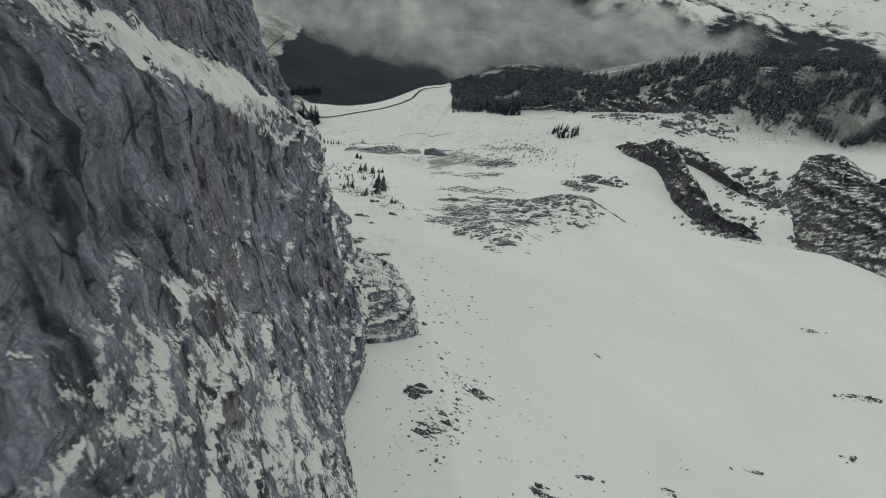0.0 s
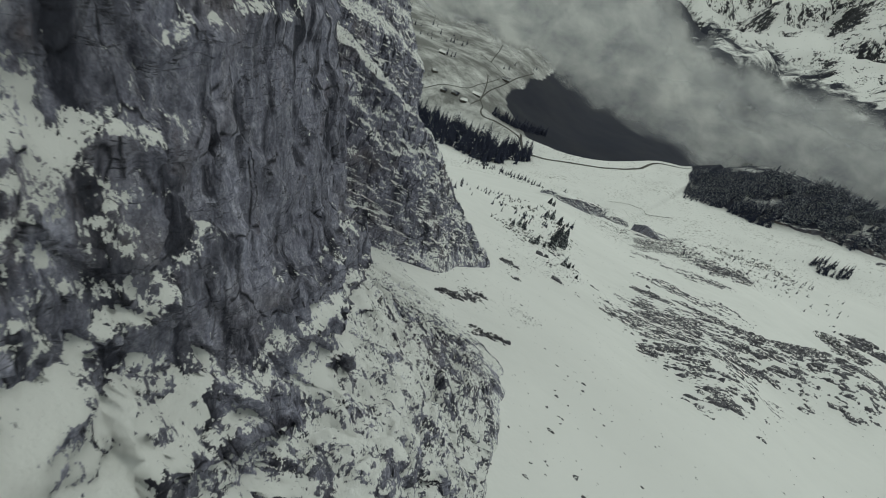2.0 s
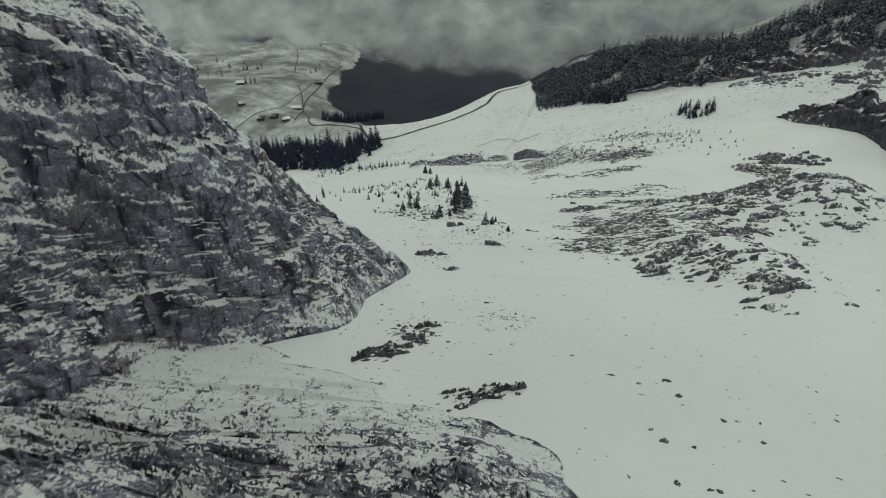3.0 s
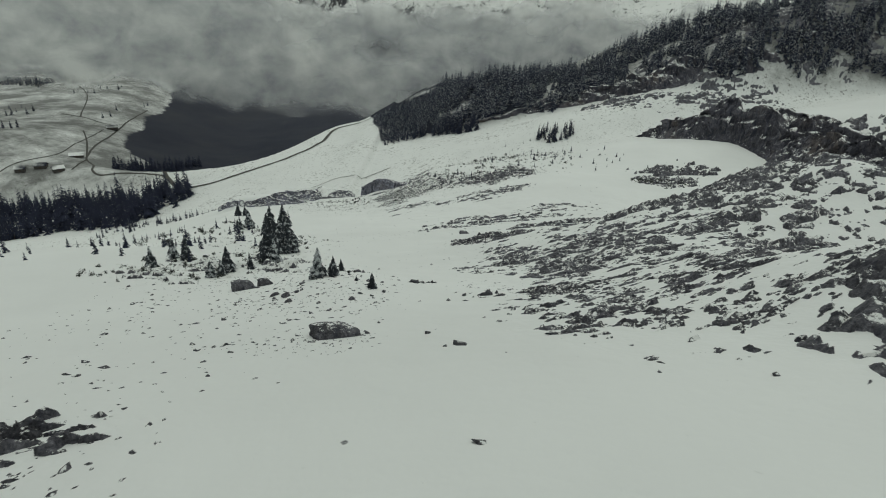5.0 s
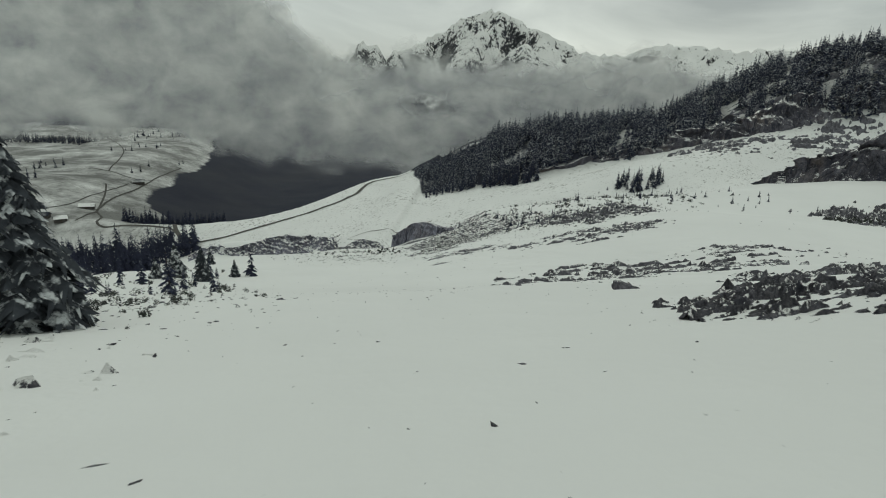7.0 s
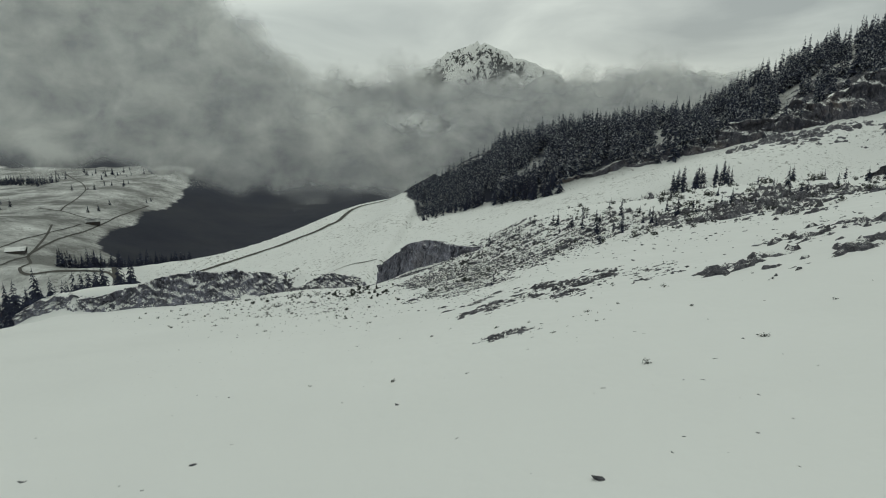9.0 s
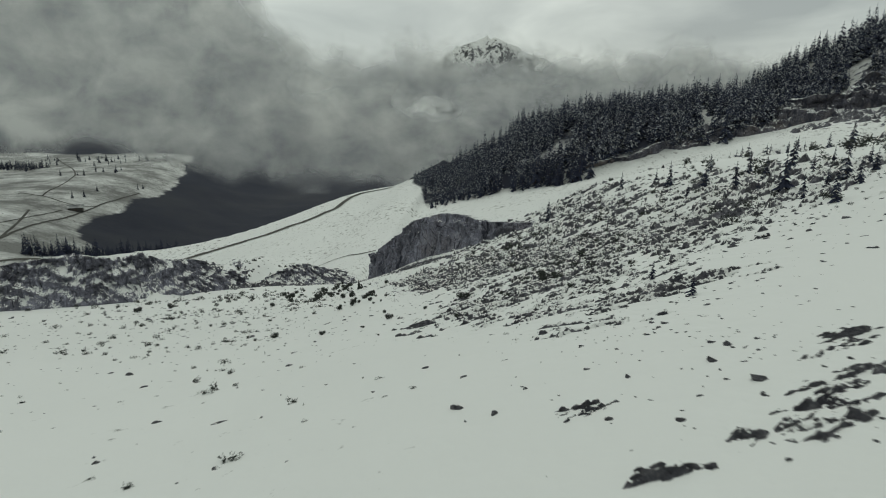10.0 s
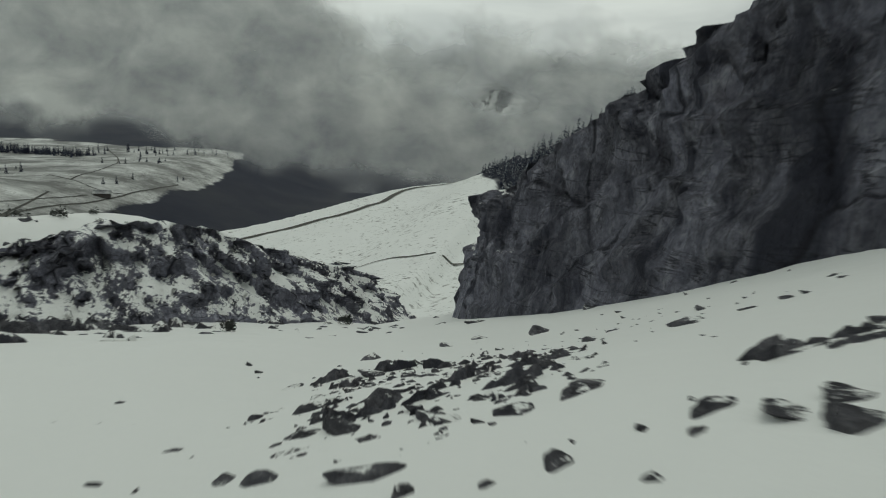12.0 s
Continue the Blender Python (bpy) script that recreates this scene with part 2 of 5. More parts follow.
def snow_material(name):
    """Old snow with faint drifts and wind crust; thin over the meadow, where dead grass shows in specks; gone from the deep valley's pastures and woods."""
    m, n, l, b = material(name)
    pos = n.new("ShaderNodeNewGeometry")

    def noise_at(scale, detail, rough=0.55):
        t = node(n, "ShaderNodeTexNoise", Scale=scale, Detail=detail, Roughness=rough)
        l.new(pos.outputs["Position"], t.inputs["Vector"])
        return t.outputs["Fac"]

    def cover(attribute):
        t = n.new("ShaderNodeAttribute")
        t.attribute_name = attribute
        return t.outputs["Fac"]

    drift, grain, soft_n = noise_at(0.03, 5.0), noise_at(0.9, 6.0, 0.6), noise_at(0.25, 4.0)
    base = ramp(n, (0.3, tuple(c * 0.93 for c in SNOW)), (0.7, SNOW))
    l.new(drift, base.inputs["Fac"])
    colour = base.outputs["Color"]
    # specks of stone and grass
    for scale, thr, zone, under, mask in ((1.6, 0.70, 0.02, (0.06, 0.058, 0.05), None), (0.5, 0.575, 0.03, (0.075, 0.07, 0.055), "meadow"), (1.3, 0.60, 0.05, (0.06, 0.058, 0.05), "meadow")):
        f = maths(n, l, "ADD", maths(n, l, "SUBTRACT", noise_at(scale, 7.0, 0.7), thr), maths(n, l, "MULTIPLY", maths(n, l, "SUBTRACT", noise_at(zone, 3.0), 0.5), 0.35))
        f = maths(n, l, "MULTIPLY", f, 10.0, True)
        if mask:
            f = maths(n, l, "MULTIPLY", f, maths(n, l, "MULTIPLY", cover(mask), 0.8, True))
        colour = blend(n, l, f, colour, under)
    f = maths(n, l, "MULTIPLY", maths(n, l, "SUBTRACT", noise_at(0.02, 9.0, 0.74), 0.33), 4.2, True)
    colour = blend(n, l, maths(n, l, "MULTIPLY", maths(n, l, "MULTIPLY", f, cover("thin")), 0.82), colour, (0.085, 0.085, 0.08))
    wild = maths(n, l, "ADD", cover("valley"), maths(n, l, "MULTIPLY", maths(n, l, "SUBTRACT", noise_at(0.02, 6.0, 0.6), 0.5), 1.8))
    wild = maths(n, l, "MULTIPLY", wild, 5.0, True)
    # dark woods and pastures, with the navy of shadow mixed into their colour
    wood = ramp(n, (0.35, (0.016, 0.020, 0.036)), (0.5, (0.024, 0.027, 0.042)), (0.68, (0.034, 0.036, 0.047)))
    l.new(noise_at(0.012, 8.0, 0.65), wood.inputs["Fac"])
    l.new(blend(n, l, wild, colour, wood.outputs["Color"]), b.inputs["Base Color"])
    b.inputs["Roughness"].default_value = 0.75
    b.inputs["Specular IOR Level"].default_value = 0.15
    b1, b2 = node(n, "ShaderNodeBump", Strength=0.3, Distance=0.12), node(n, "ShaderNodeBump", Strength=0.35, Distance=0.5)
    l.new(grain, b1.inputs["Height"])
    l.new(soft_n, b2.inputs["Height"])
    l.new(b2.outputs["Normal"], b1.inputs["Normal"])
    l.new(b1.outputs["Normal"], b.inputs["Normal"])
    return m


def rock_material(name, tones, snow_from=0.8, tan=0.0, crack=1.0, scale=1.0, wet=1.0, ledges=1.0, patchy=1.0):
    """Weathered limestone: joint blocks of different grey, rusty stains, dark water streaks, cracks; snow on every small ledge of the relief that lies flat enough to hold it."""
    m, n, l, b = material(name)
    geo = n.new("ShaderNodeNewGeometry")
    pos = geo.outputs["Position"]

    def noise_at(vector, size, detail, rough=0.6, twist=0.0):
        t = node(n, "ShaderNodeTexNoise", Scale=size, Detail=detail, Roughness=rough, Distortion=twist)
        l.new(vector, t.inputs["Vector"])
        return t.outputs["Fac"]

    def mapped(vector, size, turn, shift=(0, 0, 0)):
        t = n.new("ShaderNodeMapping")
        t.inputs["Scale"].default_value = tuple(c * scale for c in size)
        t.inputs["Rotation"].default_value = turn
        t.inputs["Location"].default_value = shift
        l.new(vector, t.inputs["Vector"])
        return t.outputs["Vector"]

    def math_(op, a, b_, clamp=False):
        return maths(n, l, op, a, b_, clamp)

    def over(v, limit, gain):
        return math_("MULTIPLY", math_("SUBTRACT", v, limit), gain, True)

    def moved(vector, dz):
        t = n.new("ShaderNodeVectorMath")
        t.operation = "ADD"
        t.inputs[1].default_value = (0, 0, dz / scale)
        l.new(vector, t.inputs[0])
        return t.outputs[0]

    big = noise_at(pos, 0.10 * scale, 5.0)
    warp_n = node(n, "ShaderNodeTexNoise", Scale=0.35 * scale, Detail=3.0)
    l.new(pos, warp_n.inputs["Vector"])
    warped = blend(n, l, 0.7 / scale, pos, warp_n.outputs["Color"], "ADD")
    fine = noise_at(pos, 6.0 * scale, 6.0, 0.72)

    def grain_at(vector):
        return noise_at(mapped(vector, (2.0, 2.0, 0.75), (0.35, 0.15, 0.2)), 1.25, 8.0, 0.68)

    grain = grain_at(warped)
    streak = noise_at(mapped(warped, (0.75, 0.75, 0.11), (0.3, 0.0, 0.0)), 1.0, 6.0, 0.6, 0.3)
    chips = noise_at(mapped(warped, (1.5, 1.5, 0.7), (0.6, 0.25, 0.3)), 1.0, 6.0, 0.62, 0.5)
    beds = noise_at(mapped(warped, (0.10, 0.10, 0.75), (0.12, 0.14, 0.0)), 1.0, 7.0, 0.6)
    ribs = noise_at(mapped(warped, (2.0, 2.0, 0.42), (0.7, 0.15, 0.0)), 1.0, 6.0, 0.62, 0.3)
    # joint blocks at two sizes
    blocks = []
    for size, turn in (((0.9, 0.9, 0.42), (0.55, 0.2, 0.3)), ((0.26, 0.26, 0.17), (0.5, 0.15, 0.2))):
        v = node(n, "ShaderNodeTexVoronoi", Scale=1.0)
        l.new(mapped(warped, size, turn), v.inputs["Vector"])
        sep = n.new("ShaderNodeSeparateColor")
        l.new(v.outputs["Color"], sep.inputs[0])
        blocks.append(sep.outputs)
    joint = node(n, "ShaderNodeTexVoronoi", Scale=1.0)
    joint.feature = "DISTANCE_TO_EDGE"
    l.new(mapped(warped, (0.30, 0.30, 0.20), (0.5, 0.15, 0.2)), joint.inputs["Vector"])
    r = ramp(n, (0.36, tuple(c * 0.72 for c in tones[0])), (0.5, tones[1]), (0.62, tuple(c * 1.15 for c in tones[2])))
    l.new(math_("ADD", math_("MULTIPLY", grain, 0.6), math_("MULTIPLY", fine, 0.4)), r.inputs["Fac"])
    shade = math_("ADD", math_("MULTIPLY", blocks[0][0], 0.38), math_("MULTIPLY", blocks[1][0], 0.34))
    shade = math_("ADD", math_("ADD", shade, 0.22), math_("ADD", math_("MULTIPLY", big, 0.45), math_("MULTIPLY", math_("SUBTRACT", ribs, 0.5), 0.8)))
    grey = n.new("ShaderNodeCombineColor")
    for k in range(3):
        l.new(shade, grey.inputs[k])
    colour = blend(n, l, 1.0, r.outputs["Color"], grey.outputs[0], "MULTIPLY")
    if tan > 0:
        f = math_("MULTIPLY", over(big, 0.62 - 0.12 * tan, 6.0), 0.55)
        colour = blend(n, l, f, colour, (0.25, 0.20, 0.165))
        colour = blend(n, l, math_("MULTIPLY", over(noise_at(mapped(warped, (0.5, 0.5, 0.25), (0.2, 0, 0)), 1.0, 5.0), 0.62, 7.0), 0.45 * tan), colour, (0.30, 0.185, 0.13))
    colour = blend(n, l, math_("MULTIPLY", over(streak, 0.58 - 0.06 * wet, 9.0), min(0.9, 0.8 * wet)), colour, (0.035, 0.037, 0.055))
    # cracks: thin broken lines along the beds, across them and round the joint blocks
    for lines, width, dark in ((beds, 0.012, 0.95), (chips, 0.016, 0.6), (ribs, 0.02, 0.6)):
        off = math_("ABSOLUTE", math_("SUBTRACT", lines, 0.5), 0.0)
        f = math_("MULTIPLY", math_("SUBTRACT", width, off), 1.0 / width, True)
        f = math_("MULTIPLY", f, over(grain, 0.4, 6.0))
        colour = blend(n, l, math_("MULTIPLY", f, dark * crack), colour, (0.018, 0.018, 0.026))
    f = math_("MULTIPLY", math_("MULTIPLY", math_("SUBTRACT", 0.022, joint.outputs["Distance"]), 60.0, True), over(chips, 0.44, 9.0))
    colour = blend(n, l, math_("MULTIPLY", f, 0.9 * crack), colour, (0.018, 0.018, 0.026))
    up = n.new("ShaderNodeSeparateXYZ")
    l.new(geo.outputs["Normal"], up.inputs[0])
    # where the relief juts out below and falls back above, a ledge holds snow
    ledge = math_("SUBTRACT", grain_at(moved(warped, -0.16)), grain_at(moved(warped, 0.16)))
    wob = math_("ADD", math_("MULTIPLY", ledge, 2.6 * ledges), math_("MULTIPLY", math_("SUBTRACT", noise_at(mapped(pos, (0.5, 0.5, 0.32), (0.3, 0, 0)), 1.0, 5.0, 0.6), 0.5), 1.7 * patchy))
    wob = math_("ADD", wob, math_("MULTIPLY", math_("SUBTRACT", fine, 0.5), 0.5 * patchy))
    drift = n.new("ShaderNodeAttribute")
    drift.attribute_name = "drift"
    hold = math_("ADD", math_("ADD", up.outputs["Z"], wob), drift.outputs["Fac"])
    hold = over(hold, snow_from, 22.0)
    l.new(blend(n, l, hold, colour, SNOW), b.inputs["Base Color"])
    b.inputs["Roughness"].default_value = 0.85
    b.inputs["Specular IOR Level"].default_value = 0.25
    normal = None
    for height, strength, distance in ((blocks[1][1], 0.5, 0.5), (blocks[0][1], 0.5, 0.25), (chips, 0.55, 0.3), (grain, 1.0, 0.55), (ribs, 0.4, 0.35), (fine, 0.8, 0.08)):
        bump = node(n, "ShaderNodeBump", Strength=strength, Distance=distance / scale)
        l.new(height, bump.inputs["Height"])
        if normal is not None:
            l.new(normal, bump.inputs["Normal"])
        normal = bump.outputs["Normal"]
    # the snow on a ledge lies nearly level
    level, rest = n.new("ShaderNodeVectorMath"), n.new("ShaderNodeMix")
    level.operation, level.inputs[1].default_value = "MULTIPLY_ADD", (0.55, 0.55, 0.55)
    level.inputs[2].default_value = (0, 0, 0.8)
    l.new(normal, level.inputs[0])
    rest.data_type = "VECTOR"
    l.new(hold, rest.inputs[0])
    l.new(normal, rest.inputs[4])
    l.new(level.outputs[0], rest.inputs[5])
    unit = n.new("ShaderNodeVectorMath")
    unit.operation = "NORMALIZE"
    l.new(rest.outputs[1], unit.inputs[0])
    l.new(unit.outputs[0], b.inputs["Normal"])
    return m


def needle_material(name, green, frost):
    """Dark spruce needles with snow lying on the upper side of the boughs."""
    m, n, l, b = material(name)
    geo, info = n.new("ShaderNodeNewGeometry"), n.new("ShaderNodeObjectInfo")
    noise_t = node(n, "ShaderNodeTexNoise", Scale=1.7, Detail=4.0)
    l.new(geo.outputs["Position"], noise_t.inputs["Vector"])
    r = ramp(n, (0.25, tuple(c * 0.55 for c in green)), (0.75, tuple(c * 1.5 for c in green)))
    l.new(noise_t.outputs["Fac"], r.inputs["Fac"])
    rnd = maths(n, l, "ADD", geo.outputs["Random Per Island"], info.outputs["Random"])
    f = maths(n, l, "ADD", maths(n, l, "MULTIPLY", noise_t.outputs["Fac"], 0.9), maths(n, l, "MULTIPLY", rnd, 0.13))
    f = maths(n, l, "MULTIPLY", maths(n, l, "SUBTRACT", f, 1.0 - frost), 10.0, True)
    l.new(blend(n, l, f, r.outputs["Color"], (0.62, 0.65, 0.66)), b.inputs["Base Color"])
    b.inputs["Roughness"].default_value = 0.9
    b.inputs["Specular IOR Level"].default_value = 0.1
    return m


snow = snow_material("old_snow")
GREYS = ((0.122, 0.124, 0.164), (0.212, 0.213, 0.262), (0.32, 0.32, 0.368))
cliff_rock = rock_material("cliff_limestone", tuple((c[0] * 1.7, c[1] * 1.7, c[2] * 1.76) for c in GREYS), 0.82, 0.7, 1.0, 1.0, 1.15)
broken_rock = rock_material("broken_limestone", tuple(tuple(c * 1.45 for c in g) for g in GREYS), 0.66, 0.2, 1.0, 1.3, 0.7)
crag_rock = rock_material("crag_limestone", tuple(tuple(c * 1.5 for c in g) for g in GREYS), 1.05, 0.4, 0.9, 1.0, 1.15, 0.7)
far_rock = rock_material("far_crag_limestone", ((0.072, 0.073, 0.1), (0.135, 0.133, 0.163), (0.24, 0.228, 0.235)), 0.84, 0.6, 1.0, 0.5, 1.1, 0.8)
stone_rock = rock_material("stone_limestone", ((0.088, 0.089, 0.106), (0.155, 0.153, 0.173), (0.25, 0.245, 0.265)), 0.98, 0.0, 0.4, 2.0, 0.7, 0.25, 0.5)
outcrop_rock = rock_material("outcrop_limestone", ((0.092, 0.094, 0.114), (0.165, 0.164, 0.188), (0.27, 0.265, 0.288)), 1.0, 0.0, 0.4, 1.6, 0.8, 0.35, 0.6)
block_rock = rock_material("broken_outcrop_limestone", ((0.092, 0.094, 0.114), (0.165, 0.164, 0.188), (0.27, 0.265, 0.288)), 0.8, 0.0, 0.4, 1.6, 0.8, 0.35, 0.4)
needles = needle_material("spruce_needles", (0.050, 0.056, 0.065), 0.38)
# bluer than the near needles: haze of the distance is put into this colour
far_needles = needle_material("distant_spruce_needles", (0.034, 0.039, 0.064), 0.31)
scrub_green = needle_material("dwarf_scrub_needles", (0.058, 0.063, 0.058), 0.18)
bark = plain("spruce_bark", (0.07, 0.055, 0.045), 0.95, 0.3, 6.0)
gravel = plain("track_gravel", (0.085, 0.082, 0.075), 0.95, 0.3, 0.6)


# ---- large structure ----
def axis(stops):
    """Grid lines: (start, spacing) up to the last start."""
    return np.concatenate([np.arange(a, b, s) for (a, s), (b, _) in zip(stops, stops[1:])])


gx = axis([(-3000, 120), (-600, 7), (-220, 4), (-60, 1), (-20, 0.6), (60, 1), (110, 2.5), (330, 8), (600, 60), (3000, 1)])
gy = axis([(-300, 20), (-40, 2), (60, 1), (180, 0.6), (230, 1), (300, 0.6), (425, 1.2), (470, 2), (700, 8), (1260, 40), (4600, 1)])
X, Y = np.meshgrid(gx, gy, indexing="ij")
ground, quads = mesh_grid("ground", np.stack((X, Y, land(X, Y)), -1), snow, True)
meadow_at = np.clip((Y - 425) / 40, -1, 1)
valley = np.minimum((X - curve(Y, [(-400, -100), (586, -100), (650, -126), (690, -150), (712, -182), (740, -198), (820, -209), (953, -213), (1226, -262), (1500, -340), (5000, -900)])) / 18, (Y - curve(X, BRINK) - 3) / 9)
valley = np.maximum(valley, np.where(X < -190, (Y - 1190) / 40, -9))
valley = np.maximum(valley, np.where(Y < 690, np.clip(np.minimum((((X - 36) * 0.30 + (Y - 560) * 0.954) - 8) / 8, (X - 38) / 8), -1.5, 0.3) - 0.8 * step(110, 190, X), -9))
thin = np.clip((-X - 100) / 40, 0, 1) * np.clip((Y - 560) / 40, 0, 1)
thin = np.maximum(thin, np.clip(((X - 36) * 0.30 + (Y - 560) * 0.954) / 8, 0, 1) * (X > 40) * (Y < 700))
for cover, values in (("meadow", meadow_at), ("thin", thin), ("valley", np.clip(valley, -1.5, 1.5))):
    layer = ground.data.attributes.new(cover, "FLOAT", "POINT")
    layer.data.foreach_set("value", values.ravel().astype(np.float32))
tagged(ground, "snow-covered alpine slope falling to a dark valley", "ground", kind="structure")


def rough_rock(a, b, c, size=1.0, tall=1.6, ledge=1.1):
    """Relief of broken limestone: large bulges, tilted facets at three sizes with joints between them, sloping beds."""
    w = fbm(a / 5, b / 5, c / 5, 3, 41)
    out = fbm(a / 13, b / 13, c / 13, 3, 3) * 0.6
    for scale, high, seed in ((3.4, 0.36, 11), (1.25, 0.24, 23), (0.55, 0.12, 35)):
        k = scale * size
        gap, tag, tilt = cells(a / k + w * 0.3, b / k + w * 0.3 + c / (5.0 * k), c / (k * tall), seed)
        out = out + high * (tag * 0.8 + tilt * 1.5 - 0.5 * np.clip(0.10 - gap, 0, 0.10) / 0.10)
    beds = (c + 0.16 * b + 0.25 * a + 2.4 * w) / (4.6 * size)
    tread = beds % 1.0
    return size * (out + tread**3 * (1 - step(0.8, 1.0, tread)) * ledge - 0.27 * ledge)


wy, wh = axis([(-60, 1.2), (0, 0.4), (10, 0.2), (92, 0.25), (165, 0.6), (200, 1)]), axis([(-5, 0.4), (0, 0.2), (2, 0.08), (12.4, 0.2), (46, 0.5), (62, 0.9), (100, 1)])
A, B = np.meshgrid(wy, wh, indexing="ij")
foot_z = land(curve(wy, FOOT), wy)[:, None] + 0 * B
rel = rough_rock(0.0 * A, A, foot_z + B, 1.0, 2.4, 1.1 - 0.75 * step(108, 124, A)) * (1 + 0.8 * step(62, 72, A) * (1 - step(17, 20, B) * step(97, 90, A))) * (1 - 0.45 * step(50, 40, A)) * (1 - 0.3 * step(70, 76, A) * step(97, 90, A) * step(17, 20, B))
shelf = np.abs(np.gradient(wall_x(A, np.maximum(B, 0)), axis=1) / np.gradient(B, axis=1))
upright = 1 / (1 + shelf**2)
outward = wall_x(A, np.maximum(B, 0)) + rel * step(-1, 5, B) * upright
lift = rough_rock(outward, A, foot_z, 1.0, 1.6, 0.4) * 1.7 * (1 - upright) * step(-1, 3, B)
P = np.stack((outward, A + fbm(A / 3, B / 3, 0, 3, 15) * 0.25, foot_z + B + lift + fbm(A / 2.5, B / 2.5, 4, 3, 19) * 0.3), -1)
# the mountainside goes on behind the cliff's upper edge
back = [P[:, -1:] + np.array((-18.0 * k, 0, 7.0 * k - 0.9 * k * k)) + fbm(wy[:, None, None] / 14, 1.7 * k, np.arange(3) * 3.1, 3, 27) * 2 for k in (1, 2, 3, 4, 5, 6)]
cliff, _ = mesh_grid("cliff", np.concatenate([P] + back, axis=1), cliff_rock)
ramp_h, ramp_w = 39.0 - 0.12 * (A - 22), 0.8 + 0.06 * np.maximum(A - 22, 0)
drifted = (-0.22 * step(46, 50, A) * step(61, 58, A) * step(12, 16, B) + 0.35 * step(59, 61, A) * step(70, 67, A) * step(8, 10, B) * step(17.5, 16, B) + 0.2 * step(31, 35, A) * step(52, 46, A) * step(32.5, 34, B) * step(40, 38, B) + 0.40 * step(1.5, -1.5, B - (29.5 - 0.55 * np.maximum(A - 18, 0))) * step(2, 8, A) * (0.3 + 0.7 * step(27, 19, A)) * step(66, 50, A) + 0.5 * step(1.3, 0.7, np.abs(B - ramp_h) / ramp_w) * step(12, 20, A) * step(90, 80, A)
           - 0.25 * step(30, 33, B) * step(1.0, 1.6, np.abs(B - ramp_h) / ramp_w) * step(90, 80, A) + (0.45 * upright - 0.2 * (1 - upright)) * step(19, 12, B) * step(60, 72, A) * step(118, 110, A) + 0.25 * step(118, 124, A) - 0.35 * step(71, 77, A) * step(97, 91, A) * step(16, 20, B + 4 * step(80, 76, A)) + 0.22 * step(76, 80, A) * step(98, 94, A) * step(11, 13, B) * step(20, 18.5, B) + 0.34 * step(59, 62, A) * step(72, 69, A) * step(13, 16, B) * step(28, 24, B) + 0.05 * step(58, 66, A) * step(92, 86, A) * step(6, 12, B) * step(36, 30, B))
layer = cliff.data.attributes.new("drift", "FLOAT", "POINT")
layer.data.foreach_set("value", np.pad(drifted, ((0, 0), (0, 6)), constant_values=0.5).ravel().astype(np.float32))
tagged(cliff, "tall grey limestone cliff with snow on its ledges", "cliff", kind="structure")


def crag(name, plan, heights, lean, depth, mat, spacing=0.35, size=1.0, seed=0.0, label="", gaps=0.13, rough=1.6):
    """A band of rock along a line in plan (its outer side to the left of the way): a broken face that leans back, and a top that runs into the slope behind."""
    p = np.array(plan, float)
    run = np.concatenate(([0], np.cumsum(np.hypot(*np.diff(p, axis=0).T))))
    s = np.arange(0, run[-1], spacing)
    px, py = curve(s, list(zip(run, p[:, 0]))), curve(s, list(zip(run, p[:, 1])))
    tx, ty = np.gradient(px, s), np.gradient(py, s)
    q = np.hypot(tx, ty)
    ox, oy = -ty / q, tx / q
    top = curve(s, list(zip(run, heights))) * np.clip(1 + gaps * fbm(s / 11, seed, 0, 3, 51), 0.05, None)
    top = np.maximum(top, 0.05)
    base_z = land(px, py)
    up = np.concatenate((np.linspace(-0.25, 1.0, max(8, int(max(heights) / spacing)))[:-1], 1 + np.linspace(0, 1, max(8, int(depth / (spacing * 1.5))))))
    S, U = np.meshgrid(np.arange(len(s)), up, indexing="ij")
    rise, back = np.minimum(U, 1), np.maximum(U - 1, 0)
    inset = lean * np.maximum(rise, 0) * top[S] + back * depth
    x, y = px[S] - ox[S] * inset, py[S] - oy[S] * inset
    z = base_z[S] + rise * top[S]
    over = land(x, y)
    z = np.where(back > 0, np.maximum(z * (1 - back**1.5) + (over - 1.2) * back**1.5, np.minimum(z, over - 0.6)), z)
    r = rough * rough_rock(x + seed * 9, y, z, size) * np.minimum(1, 0.25 + rise.clip(0, 1)) * (1 - 0.55 * np.minimum(back * 3, 1))
    face = 1 - np.minimum(back * 4, 1)
    P = np.stack((x + ox[S] * r * face, y + oy[S] * r * face, z + r * (1 - face) * 0.7), -1)
    ob, _ = mesh_grid(name, P, mat)
    return tagged(ob, label, "rock", kind="structure")


crag("gap_cliff", [(30, 372.5), (25.5, 375), (21.6, 381), (18.7, 388), (16.0, 395), (12.9, 403), (15.0, 409), (26, 413), (40, 414)],
     [0.3, 2.2, 4.6, 6.0, 5.8, 4.4, 3.5, 3, 1.2], 0.22, 9, crag_rock, 0.15, 0.55, 1.0, "grey limestone cliff beside the gap, streaked dark, spruces on top", 0.06)
crag("low_crag", [(-46, 378), (-34, 376.5), (-22, 377.5), (-12, 380.5), (-7.5, 387), (-5, 395), (-4.5, 402), (-9, 410)][::-1],
     [0.5, 2.0, 3.2, 4.2, 4.4, 3.6, 2.5, 1.5], 0.5, 6, broken_rock, 0.16, 0.42, 2.0, "low pale limestone cliff with snow on top", 0.2, 3.2)
